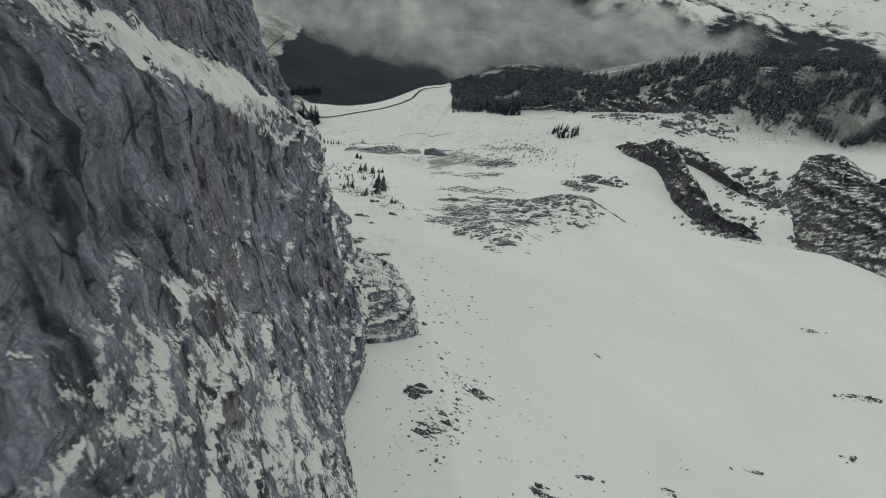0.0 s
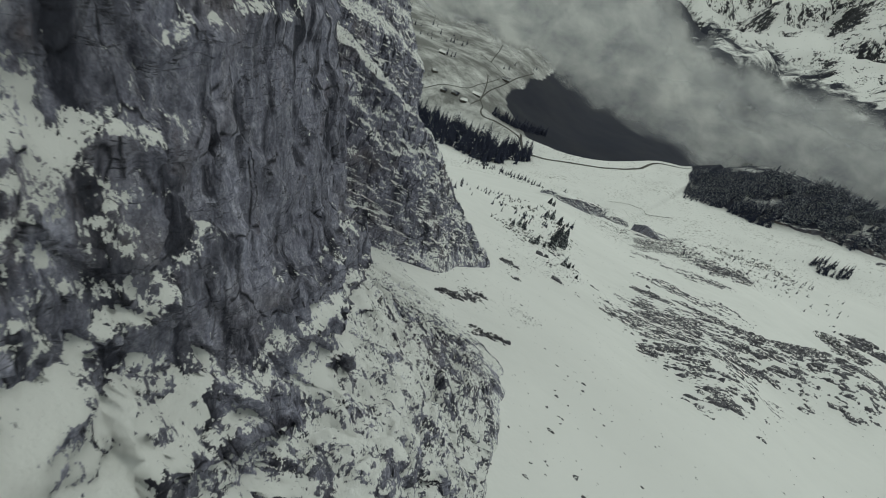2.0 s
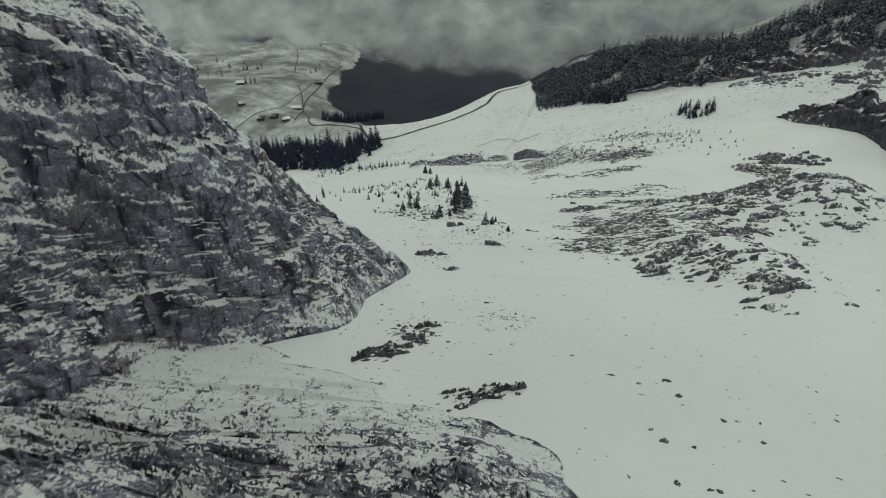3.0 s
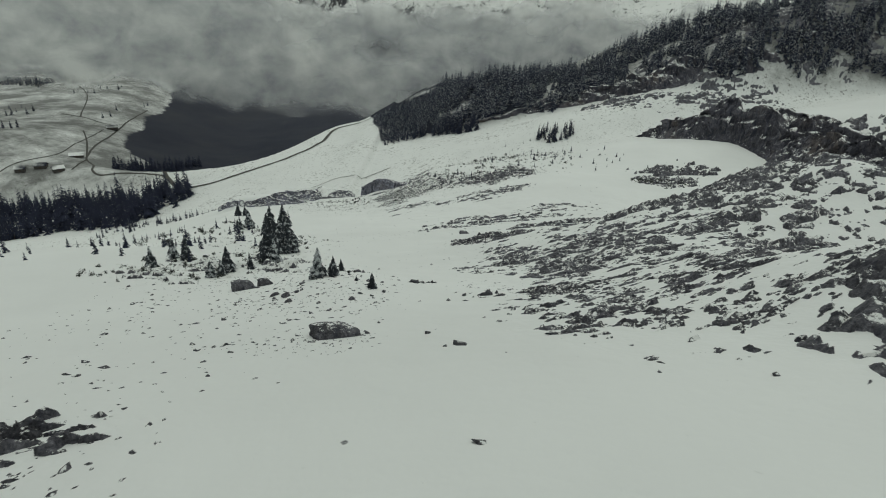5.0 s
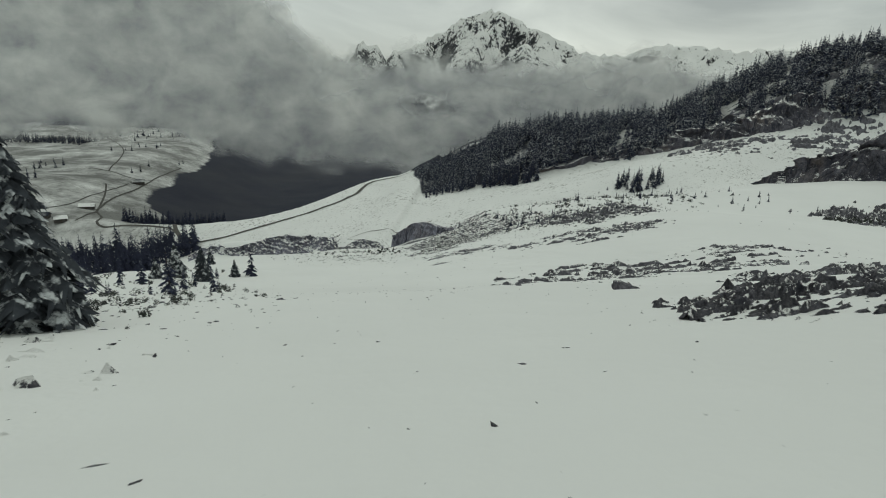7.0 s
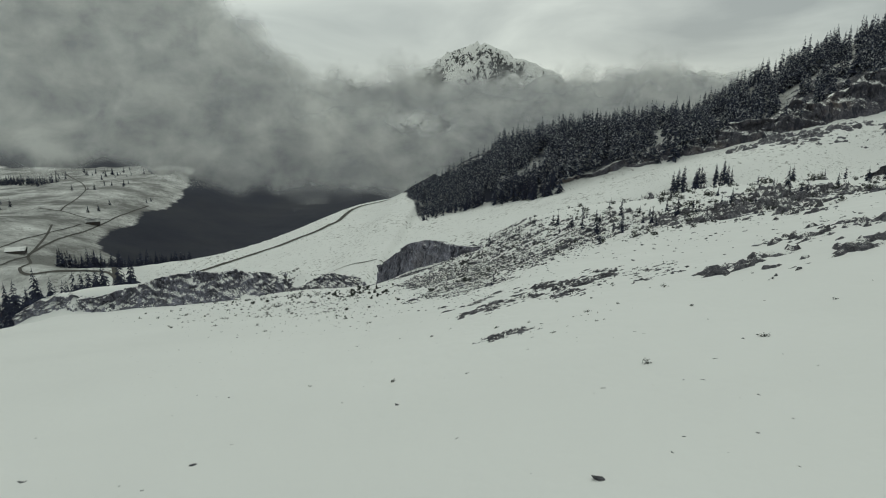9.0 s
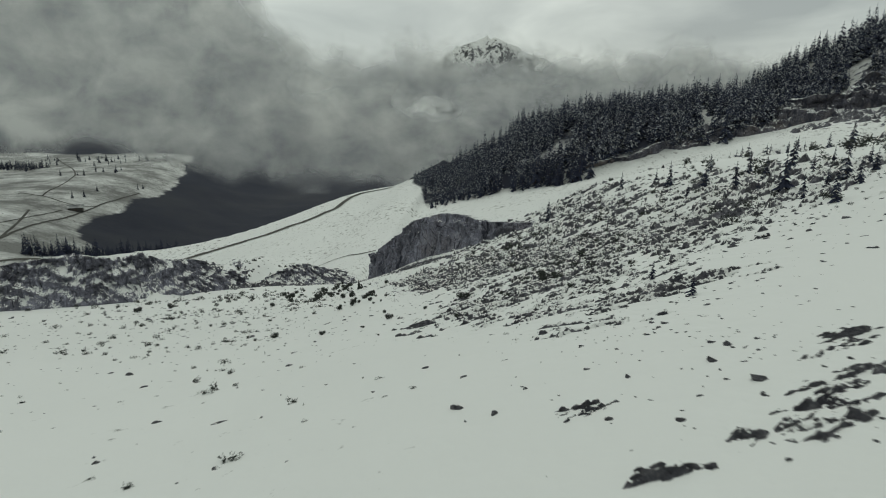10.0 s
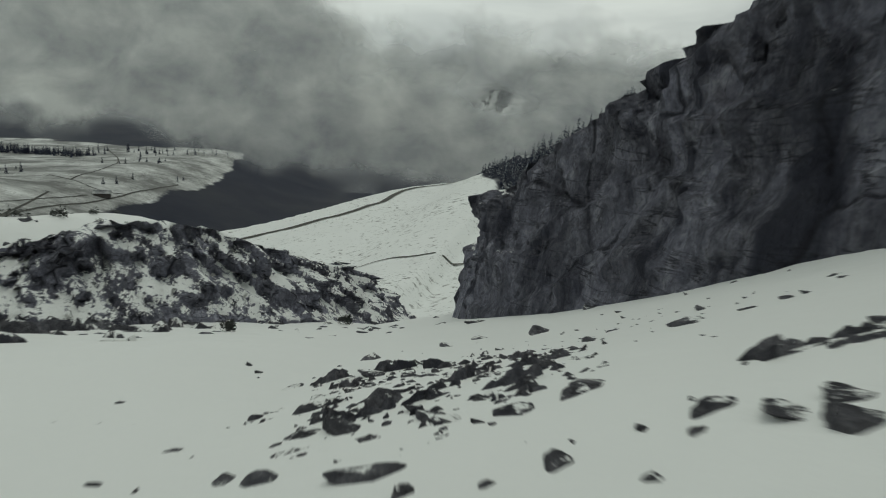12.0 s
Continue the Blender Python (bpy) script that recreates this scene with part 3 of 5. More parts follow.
crag("gap_shoulder", [(-3, 396.5), (2, 398.6), (6.6, 402.4), (10.4, 409.4), (11.4, 418), (6, 424), (-6, 428)][::-1],
     [1, 2, 2.8, 3.4, 3.0, 1.8, 0.3], 0.8, 6, broken_rock, 0.16, 0.45, 4.0, "broken limestone shoulder beside the gap, patched with snow", 0.3, 3.6)
for n, (line, high, slant, deep) in enumerate([
        ([(180, 446), (177, 432), (175, 412), (178, 390), (186, 370), (186, 345), (180, 318), (184, 300), (202, 288), (224, 284)], [0.3, 6, 11, 16, 19, 18, 16, 14, 10, 1], 0.4, 16),
        ([(214, 462), (212, 446), (206, 420), (210, 395), (222, 372), (240, 350), (258, 335)], [0.3, 5, 9, 10, 9, 7, 1], 0.45, 12),
        ([(330, 420), (300, 385), (280, 360), (262, 320), (250, 290), (246, 266), (237, 238), (250, 216), (276, 204)], [3, 14, 26, 38, 42, 40, 34, 22, 2], 0.95, 50)]):
    crag("hillside_crag", line[::-1], high[::-1], slant, deep, far_rock, 0.7, 2.6, 3.0 + n, "dark limestone outcrop rising from the snow", 0.2)
crag("forest_crag", [(58, 560), (90, 549), (120, 540), (146, 531), (185, 517), (210, 507), (234, 500), (260, 494), (283, 489), (300, 486), (338, 480), (390, 472)][::-1],
     [0.4, 1, 2.5, 5, 9, 11, 13, 15, 15, 14, 13, 8][::-1], 0.55, 14, far_rock, 0.8, 2.4, 9.0, "limestone band with rusty stains below the spruce forest", 0.3)


def ribbon(name, points, width, mat, label, lift=0.25):
    """A track that follows the ground."""
    p = np.array(points, float)
    run = np.concatenate(([0], np.cumsum(np.hypot(*np.diff(p, axis=0).T))))
    s = np.arange(0, run[-1], 2.0)
    px, py = curve(s, list(zip(run, p[:, 0]))), curve(s, list(zip(run, p[:, 1])))
    tx, ty = np.gradient(px), np.gradient(py)
    q = np.hypot(tx, ty)
    side = np.linspace(-0.5, 0.5, 4)[None, :] * width
    x, y = px[:, None] - (ty / q)[:, None] * side, py[:, None] + (tx / q)[:, None] * side
    ob, _ = mesh_grid(name, np.stack((x, y, land(x, y) + lift + 0.0 * x), -1), mat, True)
    return tagged(ob, label, "track", kind="structure")


ribbon("road", [(46, 640), (28, 645), (11, 637), (-7, 597), (-30, 577), (-63, 566), (-88, 558), (-105, 561), (-118, 580), (-127, 600)], 2.6, gravel, "narrow mountain track clear of snow")
ribbon("footpath", [(-12, 500), (6, 496.8), (14, 494), (24, 495), (40, 500)], 0.8, gravel, "trodden path across the snowy meadow", 0.15)
for line, wide in [([(-109, 562), (-116, 575), (-123, 585), (-135, 592), (-157, 599), (-172, 600), (-187, 632), (-198, 650), (-204, 673), (-214, 745), (-221, 820), (-221, 914)], 1.6),
                   ([(-300, 570), (-245, 612), (-238, 623), (-223, 641), (-221, 694), (-228, 782)], 1.1), ([(-198, 650), (-194, 609)], 1.4), ([(-236, 753), (-221, 717), (-198, 650)], 1.4),
                   ([(-280, 820), (-260, 815), (-231, 808), (-221, 822)], 1.4), ([(-260, 815), (-300, 950), (-420, 1150)], 1.4)]:
    ribbon("farm_road", line, wide, gravel, "farm track between snowy fields")


# ---- far mountains ----
def far_range(x, y):
    ridge = (np.exp(-(((x - 640) / 460) ** 2) - ((y - 3500) / 800) ** 2) * 420 + np.exp(-(((x - 1900) / 900) ** 2) - ((y - 3300) / 900) ** 2) * 210
             + np.exp(-(((x + 100) / 330) ** 2) - ((y - 3700) / 600) ** 2) * 330 + np.exp(-(((x + 1500) / 900) ** 2) - ((y - 3300) / 800) ** 2) * 330)
    crags = 1 - np.abs(fbm(x / 520, y / 520, 0, 5, 61, 0.55))
    return -60 + ridge * (0.55 + 0.6 * crags) + step(1250, 3000, y) * 90 * crags + step(300, 1900, x) * step(900, 1700, y) * 170 + fbm(x / 90, y / 90, 0, 4, 66) * 14 + np.exp(-(((y - 2000) / 430) ** 2)) * (165 - 60 * step(500, 1300, x)) * (0.8 + 0.35 * fbm(x / 260, 3.0, 0, 3, 68))


fx_, fy_ = np.arange(-3200, 4200, 28.0), np.arange(1250, 4700, 28.0)
X, Y = np.meshgrid(fx_, fy_, indexing="ij")
mountain_mat = rock_material("mountain_flank", ((0.035, 0.037, 0.045), (0.05, 0.052, 0.06), (0.09, 0.09, 0.1)), 0.52, 0.0, 0.0, 0.02)
mn, ml = mountain_mat.node_tree.nodes, mountain_mat.node_tree.links
mb = mn["Principled BSDF"]
height_s = mn.new("ShaderNodeSeparateXYZ")
mgeo = mn.new("ShaderNodeNewGeometry")
ml.new(mgeo.outputs["Position"], height_s.inputs[0])
woods_n = node(mn, "ShaderNodeTexNoise", Scale=0.007, Detail=9.0, Roughness=0.7)
ml.new(mgeo.outputs["Position"], woods_n.inputs["Vector"])
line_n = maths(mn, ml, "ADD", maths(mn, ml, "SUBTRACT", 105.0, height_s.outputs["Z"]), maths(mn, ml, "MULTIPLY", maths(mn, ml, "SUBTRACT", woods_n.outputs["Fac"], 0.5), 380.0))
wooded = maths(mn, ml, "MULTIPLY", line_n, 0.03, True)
# forest colour, with the blue of shaded distance painted in
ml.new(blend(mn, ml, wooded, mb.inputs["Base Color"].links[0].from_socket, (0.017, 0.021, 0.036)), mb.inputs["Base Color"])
mountains, _ = mesh_grid("mountain_range", np.stack((X, Y, far_range(X, Y)), -1), mountain_mat)
tagged(mountains, "distant snowy mountains with dark forested flanks", "mountain", kind="structure")


# ---- clouds over the valley ----
def cloud_material(name, seed, scale, opacity):
    """Billowing vapour: dense where its body is, torn into wisps at the rim; shading painted into its colour as grey
    folds between pale puffs.
    """
    m, n, l, b = material(name)
    geo = n.new("ShaderNodeNewGeometry")
    move = n.new("ShaderNodeMapping")
    move.inputs["Location"].default_value = (seed, seed * 1.7, 0)
    move.inputs["Scale"].default_value = (scale, scale, scale * 1.35)
    l.new(geo.outputs["Position"], move.inputs["Vector"])

    def noise_at(size, detail, rough, twist, shift=(0, 0, 0)):
        t = node(n, "ShaderNodeTexNoise", Scale=size, Detail=detail, Roughness=rough, Distortion=twist)
        p = n.new("ShaderNodeMapping")
        p.inputs["Location"].default_value = shift
        l.new(move.outputs["Vector"], p.inputs["Vector"])
        l.new(p.outputs["Vector"], t.inputs["Vector"])
        return t.outputs["Fac"]

    body = n.new("ShaderNodeAttribute")
    body.attribute_name = "body"
    billow = noise_at(1.0, 9.0, 0.54, 0.25)
    a = maths(n, l, "ADD", maths(n, l, "MULTIPLY", maths(n, l, "SUBTRACT", billow, 0.5), 4.2), maths(n, l, "MULTIPLY", body.outputs["Fac"], 1.5))
    soft_a = n.new("ShaderNodeMapRange")
    soft_a.interpolation_type = "SMOOTHSTEP"
    soft_a.inputs["From Min"].default_value, soft_a.inputs["From Max"].default_value, soft_a.inputs["To Max"].default_value = -0.15, 1.25, opacity
    l.new(a, soft_a.inputs["Value"])
    alpha = maths(n, l, "MULTIPLY", soft_a.outputs[0], maths(n, l, "MULTIPLY", maths(n, l, "ADD", body.outputs["Fac"], 0.95), 2.0, True))
    # painted shading: bluish grey for shaded folds, near white for lit puffs
    shade = ramp(n, (0.36, (0.36, 0.37, 0.40)), (0.5, (0.68, 0.69, 0.69)), (0.62, (0.96, 0.965, 0.94)))
    folds = maths(n, l, "ADD", maths(n, l, "MULTIPLY", noise_at(1.7, 8.0, 0.52, 0.2, (13.0, 5.0, 0.35)), 0.65), maths(n, l, "MULTIPLY", billow, 0.35))
    l.new(folds, shade.inputs["Fac"])
    diff, lit, clear_s, mix, both = (n.new(k) for k in ("ShaderNodeBsdfDiffuse", "ShaderNodeBsdfTranslucent", "ShaderNodeBsdfTransparent", "ShaderNodeMixShader", "ShaderNodeMixShader"))
    l.new(shade.outputs["Color"], diff.inputs["Color"])
    l.new(shade.outputs["Color"], lit.inputs["Color"])
    l.new(diff.outputs[0], both.inputs[1])
    l.new(lit.outputs[0], both.inputs[2])
    l.new(alpha, mix.inputs[0])
    l.new(clear_s.outputs[0], mix.inputs[1])
    l.new(both.outputs[0], mix.inputs[2])
    l.new(mix.outputs[0], n["Material Output"].inputs["Surface"])
    return m


CLOUD_TOP = [(-1000, 330), (-280, 310), (-170, 250), (-100, 180), (-45, 142), (20, 126), (80, 130), (150, 118), (230, 124), (320, 130), (420, 132), (560, 100)]
CLOUD_BASE = [(-1000, 50), (-300, 38), (-180, 36), (-125, 30), (-75, 18), (-10, 13), (60, 15), (150, 32), (300, 58), (560, 74)]


def cloud(y, seed, scale, opacity, x0=-620, x1=540, lift=0.0):
    """One sheet of the cloud bank that fills the valley's mouth: thick over the terrace, thinner and lower towards the wooded hill."""
    u, v = np.meshgrid(np.linspace(0, 1, 110), np.linspace(0, 1, 48), indexing="ij")
    x, z = x0 + (x1 - x0) * u, 5 + 315 * v
    y_at = y + fbm(x / 70, z / 50, seed, 3, 90) * 14
    low = (z - curve(x, CLOUD_BASE) - lift + 10 * fbm(x / 60, seed, 0, 3, 93)) / 26
    high = (curve(x, CLOUD_TOP) + lift - z + 16 * fbm(x / 50, seed, 4.0, 3, 95)) / 34
    ends = np.minimum(u, 1 - u) * (x1 - x0) / 80 - 1
    body = np.minimum(np.minimum(low, high), ends)
    body = np.minimum(body, 1) - 0.85 * np.exp(-(((x - 55) / 65) ** 2) - ((z - 80) / 14) ** 2) - 0.5 * np.exp(-(((x + 30) / 45) ** 2) - ((z - 96) / 16) ** 2)
    body = np.minimum(body, (z - land(x, y_at)) / 14 - 1)
    ob, _ = mesh_grid("cloud_bank", np.stack((x, y_at, z), -1), cloud_material("cloud", seed, scale, opacity), True)
    layer = ob.data.attributes.new("body", "FLOAT", "POINT")
    layer.data.foreach_set("value", np.clip(body, -1.2, 1).ravel().astype(np.float32))
    ob.visible_shadow = False
    return tagged(ob, "grey bank of cloud hanging over the valley", "cloud", kind="structure")


for y, seed, scale, opacity, lift in ((752, 1.3, 0.017, 0.62, -3), (790, 4.1, 0.013, 0.72, 0), (835, 7.7, 0.011, 0.8, 4), (890, 2.9, 0.015, 0.7, 8)):
    cloud(y, seed, scale, opacity, -620, 540, lift)


# ---- helpers for things ----
def part(name, verts, faces, mat, parent=None, label="", smooth=False):
    """Links one mesh; under a thing or a part when a parent is given."""
    me = bpy.data.meshes.new(name)
    me.from_pydata([tuple(v) for v in verts], [], faces)
    me.materials.append(mat)
    if smooth:
        me.polygons.foreach_set("use_smooth", np.ones(len(faces), bool))
    ob = new(name, me)
    if parent is not None:
        ob.parent = parent
    if label:
        tagged(ob, label)
    return ob


def joined(name, shapes, places, mat, label, category):
    """Many far or tiny pieces in one mesh: shapes are (verts, triangles or quads as one array); places are (shape, x, y, z, turn, sx, sz, tilt)."""
    V, L, T, at = [], [], [], 0
    for k, x, y, z, turn, sx, sz, tilt in places:
        v, f = shapes[k]
        c, q = math.cos(turn), math.sin(turn)
        w = v * (sx, sx, sz)
        w = np.stack((w[:, 0], w[:, 1], w[:, 2] + w[:, 0] * tilt), -1)
        V.append(np.stack((w[:, 0] * c - w[:, 1] * q + x, w[:, 0] * q + w[:, 1] * c + y, w[:, 2] + z), -1))
        L.append(f.ravel() + at)
        T.append(np.full(len(f), f.shape[1], np.int32))
        at += len(v)
    V, L, T = np.concatenate(V), np.concatenate(L).astype(np.int32), np.concatenate(T)
    me = bpy.data.meshes.new(name)
    me.vertices.add(len(V))
    me.vertices.foreach_set("co", V.ravel().astype(np.float32))
    me.loops.add(len(L))
    me.loops.foreach_set("vertex_index", L)
    me.polygons.add(len(T))
    me.polygons.foreach_set("loop_start", np.concatenate(([0], np.cumsum(T)[:-1])).astype(np.int32))
    me.polygons.foreach_set("loop_total", T)
    me.materials.append(mat)
    me.update(calc_edges=True)
    return tagged(new(name, me), label, category, kind="stuff")


rng = random.Random(7)


def stone_shape(seed, flat=0.6, long=1.3, cuts=9, fine=2):
    """A broken stone about a metre across: a rounded block cut by random planes. Triangles."""
    r = random.Random(seed)
    bm = bmesh.new()
    bmesh.ops.create_icosphere(bm, subdivisions=fine, radius=0.62)
    for v in bm.verts:
        v.co *= 1 + 0.25 * noise.noise(v.co * 2.1 + Vector((seed, 0, 0)))
    for _ in range(cuts):
        d = Vector((r.uniform(-1, 1), r.uniform(-1, 1), r.uniform(-0.5, 1))).normalized()
        lim = r.uniform(0.22, 0.46)
        for v in bm.verts:
            over = v.co.dot(d) - lim
            if over > 0:
                v.co -= d * over
    for v in bm.verts:
        v.co.x *= long
        v.co.z *= flat
        v.co += Vector((r.uniform(-1, 1), r.uniform(-1, 1), r.uniform(-1, 1))) * (0.035 if fine < 3 else 0.012)
    v = np.array([tuple(p.co) for p in bm.verts])
    f = np.array([[p.index for p in q.verts] for q in bm.faces])
    bm.free()
    return v, f


STONES = [stone_shape(k, rng.uniform(0.55, 0.95), rng.uniform(1.0, 1.5), 18, 3) for k in range(7)]
SLABS = [stone_shape(40 + k, rng.uniform(0.26, 0.4), rng.uniform(1.6, 2.6), 20, 3) for k in range(3)]

CHIPS = [stone_shape(60 + k, rng.uniform(0.4, 0.9), rng.uniform(1.0, 2.2), 10, 1) for k in range(8)]


def spruce_shape(seed, tiers, boughs, droop=0.32, girth=0.2, fine=1):
    """Crown of a spruce one metre high: whorls of drooping, tapering boughs with side sprays. Triangles."""
    r = random.Random(seed)
    V, F = [], []
    for t in range(tiers):
        h = 0.04 + 0.95 * (t / (tiers - 1)) ** 0.92
        reach = girth * (1 - h) ** 0.8 * r.uniform(0.8, 1.15) + 0.012
        start = r.uniform(0, 6.28)
        for b in range(max(4, round(boughs * (1 - 0.5 * h)))):
            a = start + 6.283 * b / max(4, round(boughs * (1 - 0.5 * h))) + r.uniform(-0.35, 0.35)
            ln = reach * r.uniform(0.5, 1.3)
            if r.random() < 0.05:
                continue
            ca, sa = math.cos(a), math.sin(a)
            dip = droop * r.uniform(0.6, 1.4)
            z0 = h + r.uniform(-0.4, 0.4) / tiers

            def at(d, side, lift):
                """A point of the bough: d along it, side across it."""
                return (ca * d * ln - sa * side, sa * d * ln + ca * side, z0 - dip * ln * d * d + lift)
            w = ln * r.uniform(0.26, 0.4)
            n0 = len(V)
            V += [at(0, 0, 0.012), at(0.35, w * 0.6, -w * 0.5), at(0.35, 0, 0.016), at(0.35, -w * 0.6, -w * 0.5),
                  at(0.72, w * 0.75, -w * 0.55), at(0.7, 0, 0.008), at(0.72, -w * 0.75, -w * 0.55), at(1.02, 0, -0.01), at(0.5, 0, -w * 0.35)]
            F += [(n0, n0 + 2, n0 + 1), (n0, n0 + 3, n0 + 2), (n0 + 1, n0 + 2, n0 + 5), (n0 + 2, n0 + 3, n0 + 5),
                  (n0 + 1, n0 + 5, n0 + 4), (n0 + 3, n0 + 6, n0 + 5), (n0 + 4, n0 + 5, n0 + 7), (n0 + 5, n0 + 6, n0 + 7)]
            if fine > 1:
                F += [(n0, n0 + 1, n0 + 8), (n0, n0 + 8, n0 + 3), (n0 + 8, n0 + 4, n0 + 7), (n0 + 8, n0 + 7, n0 + 6)]
                for k in range(fine):
                    d, sg = r.uniform(0.25, 0.85), r.choice((-1, 1))
                    tip = at(d + 0.22, sg * w * r.uniform(0.9, 1.35), -w * r.uniform(0.5, 1.0))
                    n1 = len(V)
                    V += [at(d - 0.08, 0, 0.0), at(d + 0.1, 0, 0.004), tip]
                    F += [(n1, n1 + 1, n1 + 2)]
    n0 = len(V)
    V += [(0.008, 0, 0.93), (-0.004, 0.007, 0.93), (-0.004, -0.007, 0.93), (0, 0, 1.03)]
    F += [(n0, n0 + 1, n0 + 3), (n0 + 1, n0 + 2, n0 + 3), (n0 + 2, n0, n0 + 3)]
    return np.array(V), np.array(F)


def trunk_shape():
    V, F = [], []
    for k in range(6):
        a = k * math.pi / 3
        V += [(0.017 * math.cos(a), 0.017 * math.sin(a), -0.06), (0.003 * math.cos(a), 0.003 * math.sin(a), 0.95)]
    for k in range(6):
        j = (k + 1) % 6
        F.append((2 * k, 2 * j, 2 * j + 1, 2 * k + 1))
    return np.array(V), F


TRUNK = trunk_shape()


def spruce(shape, label, crown_mat, group):
    """A spruce one metre high at the origin: trunk > crown."""
    thing = new("spruce_tree")
    v, f = TRUNK
    part("trunk", v, f, bark, thing)
    part("crown", shape[0], [tuple(map(int, q)) for q in shape[1]], crown_mat, thing)
    return tagged(thing, label, "tree", group)


def ground_z(x, y):
    return float(land(x, y))


# ---- spruces beside the flight ----
NEAR_TREES = [(-11.5, 237.0, 6.4, 0), (-9.8, 247, 9.0, 1), (-12.4, 252, 8.6, 2), (-3.5, 211.1, 3.6, 0), (-1.9, 210.2, 2.4, 1), (-0.9, 216.0, 1.7, 2), (1.8, 204.8, 1.8, 0),
              (0.4, 207.6, 0.7, 1), (-16.3, 230, 4.0, 1), (-17.9, 226.7, 2.6, 2), (-10.6, 236, 4.2, 2), (-24.1, 240, 4.2, 0), (-26.5, 242, 3.6, 1), (-27.4, 234.4, 3.4, 2),
              (-16.8, 228, 2.4, 0), (-13.4, 231, 2.0, 2), (-13.9, 234, 2.2, 0), (-19.0, 301.9, 5.2, 0), (-23.9, 305.5, 5.6, 1), (-15.7, 307.0, 3.0, 2), (-27.2, 306.7, 2.6, 0), (-33.8, 349.5, 4.6, 1), (-31.1, 347.9, 4.0, 2), (-38.0, 428.0, 4.5, 0), (-26.0, 303.0, 3.4, 2)]
TREE_SHAPES = [spruce_shape(100 + k, 34, 14, 0.42, 0.25 + 0.025 * k, 7) for k in range(3)]
models = [spruce(t, "snow-dusted dark spruce on the open slope", needles, "spruces on the slope") for t in TREE_SHAPES]


def plant(models, x, y, h, k, sink=0.1):
    s_w = rng.uniform(0.9, 1.15)
    ob = copy_thing(models[k % len(models)], Matrix.Identity(4))
    ob.matrix_basis = Matrix.LocRotScale((x, y, ground_z(x, y) - sink), Euler((rng.uniform(-0.03, 0.03), rng.uniform(-0.03, 0.03), rng.uniform(0, 6.28))), (h * s_w, h * s_w, h))
    return ob


for x, y, h, k in NEAR_TREES:
    plant(models, x, y, h, k)

# young spruces and thin trees on the low crag and the gap cliff
for x, y, h in [(-1, 406, 1.3), (-3, 403, 1.0), (-6, 400, 1.2), (-9, 396, 1.4), (-12, 404, 1.2), (-16, 430, 2.2), (-24, 431, 1.8), (-38, 432, 2.0), (2, 408, 0.9),
                (19, 400, 0.8), (21.5, 394, 1.0), (20.2, 397, 0.7), (24, 388, 0.9), (17.6, 404, 0.5)]:
    ob = plant(models, x, y, h, rng.randrange(3))
    if 15 < x < 40 and y > 375:
        ob.location.z += 3.2
young = spruce(spruce_shape(140, 60, 9, 0.08, 0.17, 14), "slim young spruce standing in the snow", scrub_green, "spruces on the slope")
plant([young], 12.35, 369.75, 1.15, 0)
models.append(young)
for model in models:
    for o in (*model.children, model):
        bpy.data.objects.remove(o)

# ---- forests ----
FAR_SHAPES = [spruce_shape(200 + k, 11, 8, 0.5, 0.19 + 0.03 * (k % 3), 1) for k in range(5)]
far_models = [spruce(t, "tall spruce at the edge of the forest", far_needles, "spruces of the forest edge") for t in FAR_SHAPES]


def stand(count, box, inside, heights, edge_of, singles, grown=lambda x: 1.0):
    """A wood: trees at random with a least spacing. Those nearest its open edge are single trees, the rest one mass."""
    taken, places = set(), []
    tries = 0
    while len(places) < count and tries < count * 30:
        tries += 1
        x, y = rng.uniform(box[0], box[1]), rng.uniform(box[2], box[3])
        cell = (int(x / 2.2), int(y / 2.2))
        if cell in taken or not inside(x, y):
            continue
        taken.add(cell)
        places.append((x, y, rng.uniform(*heights) * (0.75 + 0.5 * rng.random()) * grown(x)))
    places.sort(key=lambda p: edge_of(p[0], p[1]))
    for x, y, h in places[:singles]:
        plant(far_models, x, y, h, rng.randrange(5), 0.3)
    rest = places[singles:]
    level = land(np.array([p[0] for p in rest]), np.array([p[1] for p in rest])) if rest else []
    rest = [(rng.randrange(5), x, y, g - 0.3, rng.uniform(0, 6.28), h * rng.uniform(0.9, 1.15), h, 0.0) for (x, y, h), g in zip(rest, level)]
    if rest:
        joined("forest", FAR_SHAPES, rest, far_needles, "dense dark spruce forest dusted with snow", "forest")


def beyond(x, y):
    return (x - 36) * 0.30 + (y - 560) * 0.954


def clearing(x, y):
    """Snowy glades in the wood, more of them among the rock bands further up."""
    return float(value_noise(np.array(x / 11.0), np.array(y / 7.0), 0.0, 87)) > (0.42 if x < 120 else 0.12)


stand(2900, (40, 460, 430, 670), lambda x, y: 1 + 3 * math.sin(x / 9) < beyond(x, y) - (6 if x > 110 else 0) < 85 and y < 665 and not clearing(x, y), (8, 13), beyond, 50, lambda x: 0.4 + 0.6 * min(1, max(0, (x - 42) / 45)))
stand(800, (-300, -96, 470, 580), lambda x, y: y > 489 + 5 * math.sin(x / 9) + 4 * math.sin(x / 3.7) + max(0, x + 128) * 0.8 + rng.uniform(0, 8) and y < 560 + (x + 100) * -0.1, (9, 16), lambda x, y: y, 36)
stand(60, (-180, -60, 440, 500), lambda x, y: y > 462 + (x + 180) * 0.05 and x > -130 and y < 490 - (x + 130) * 0.2, (2, 6), lambda x, y: y, 20)
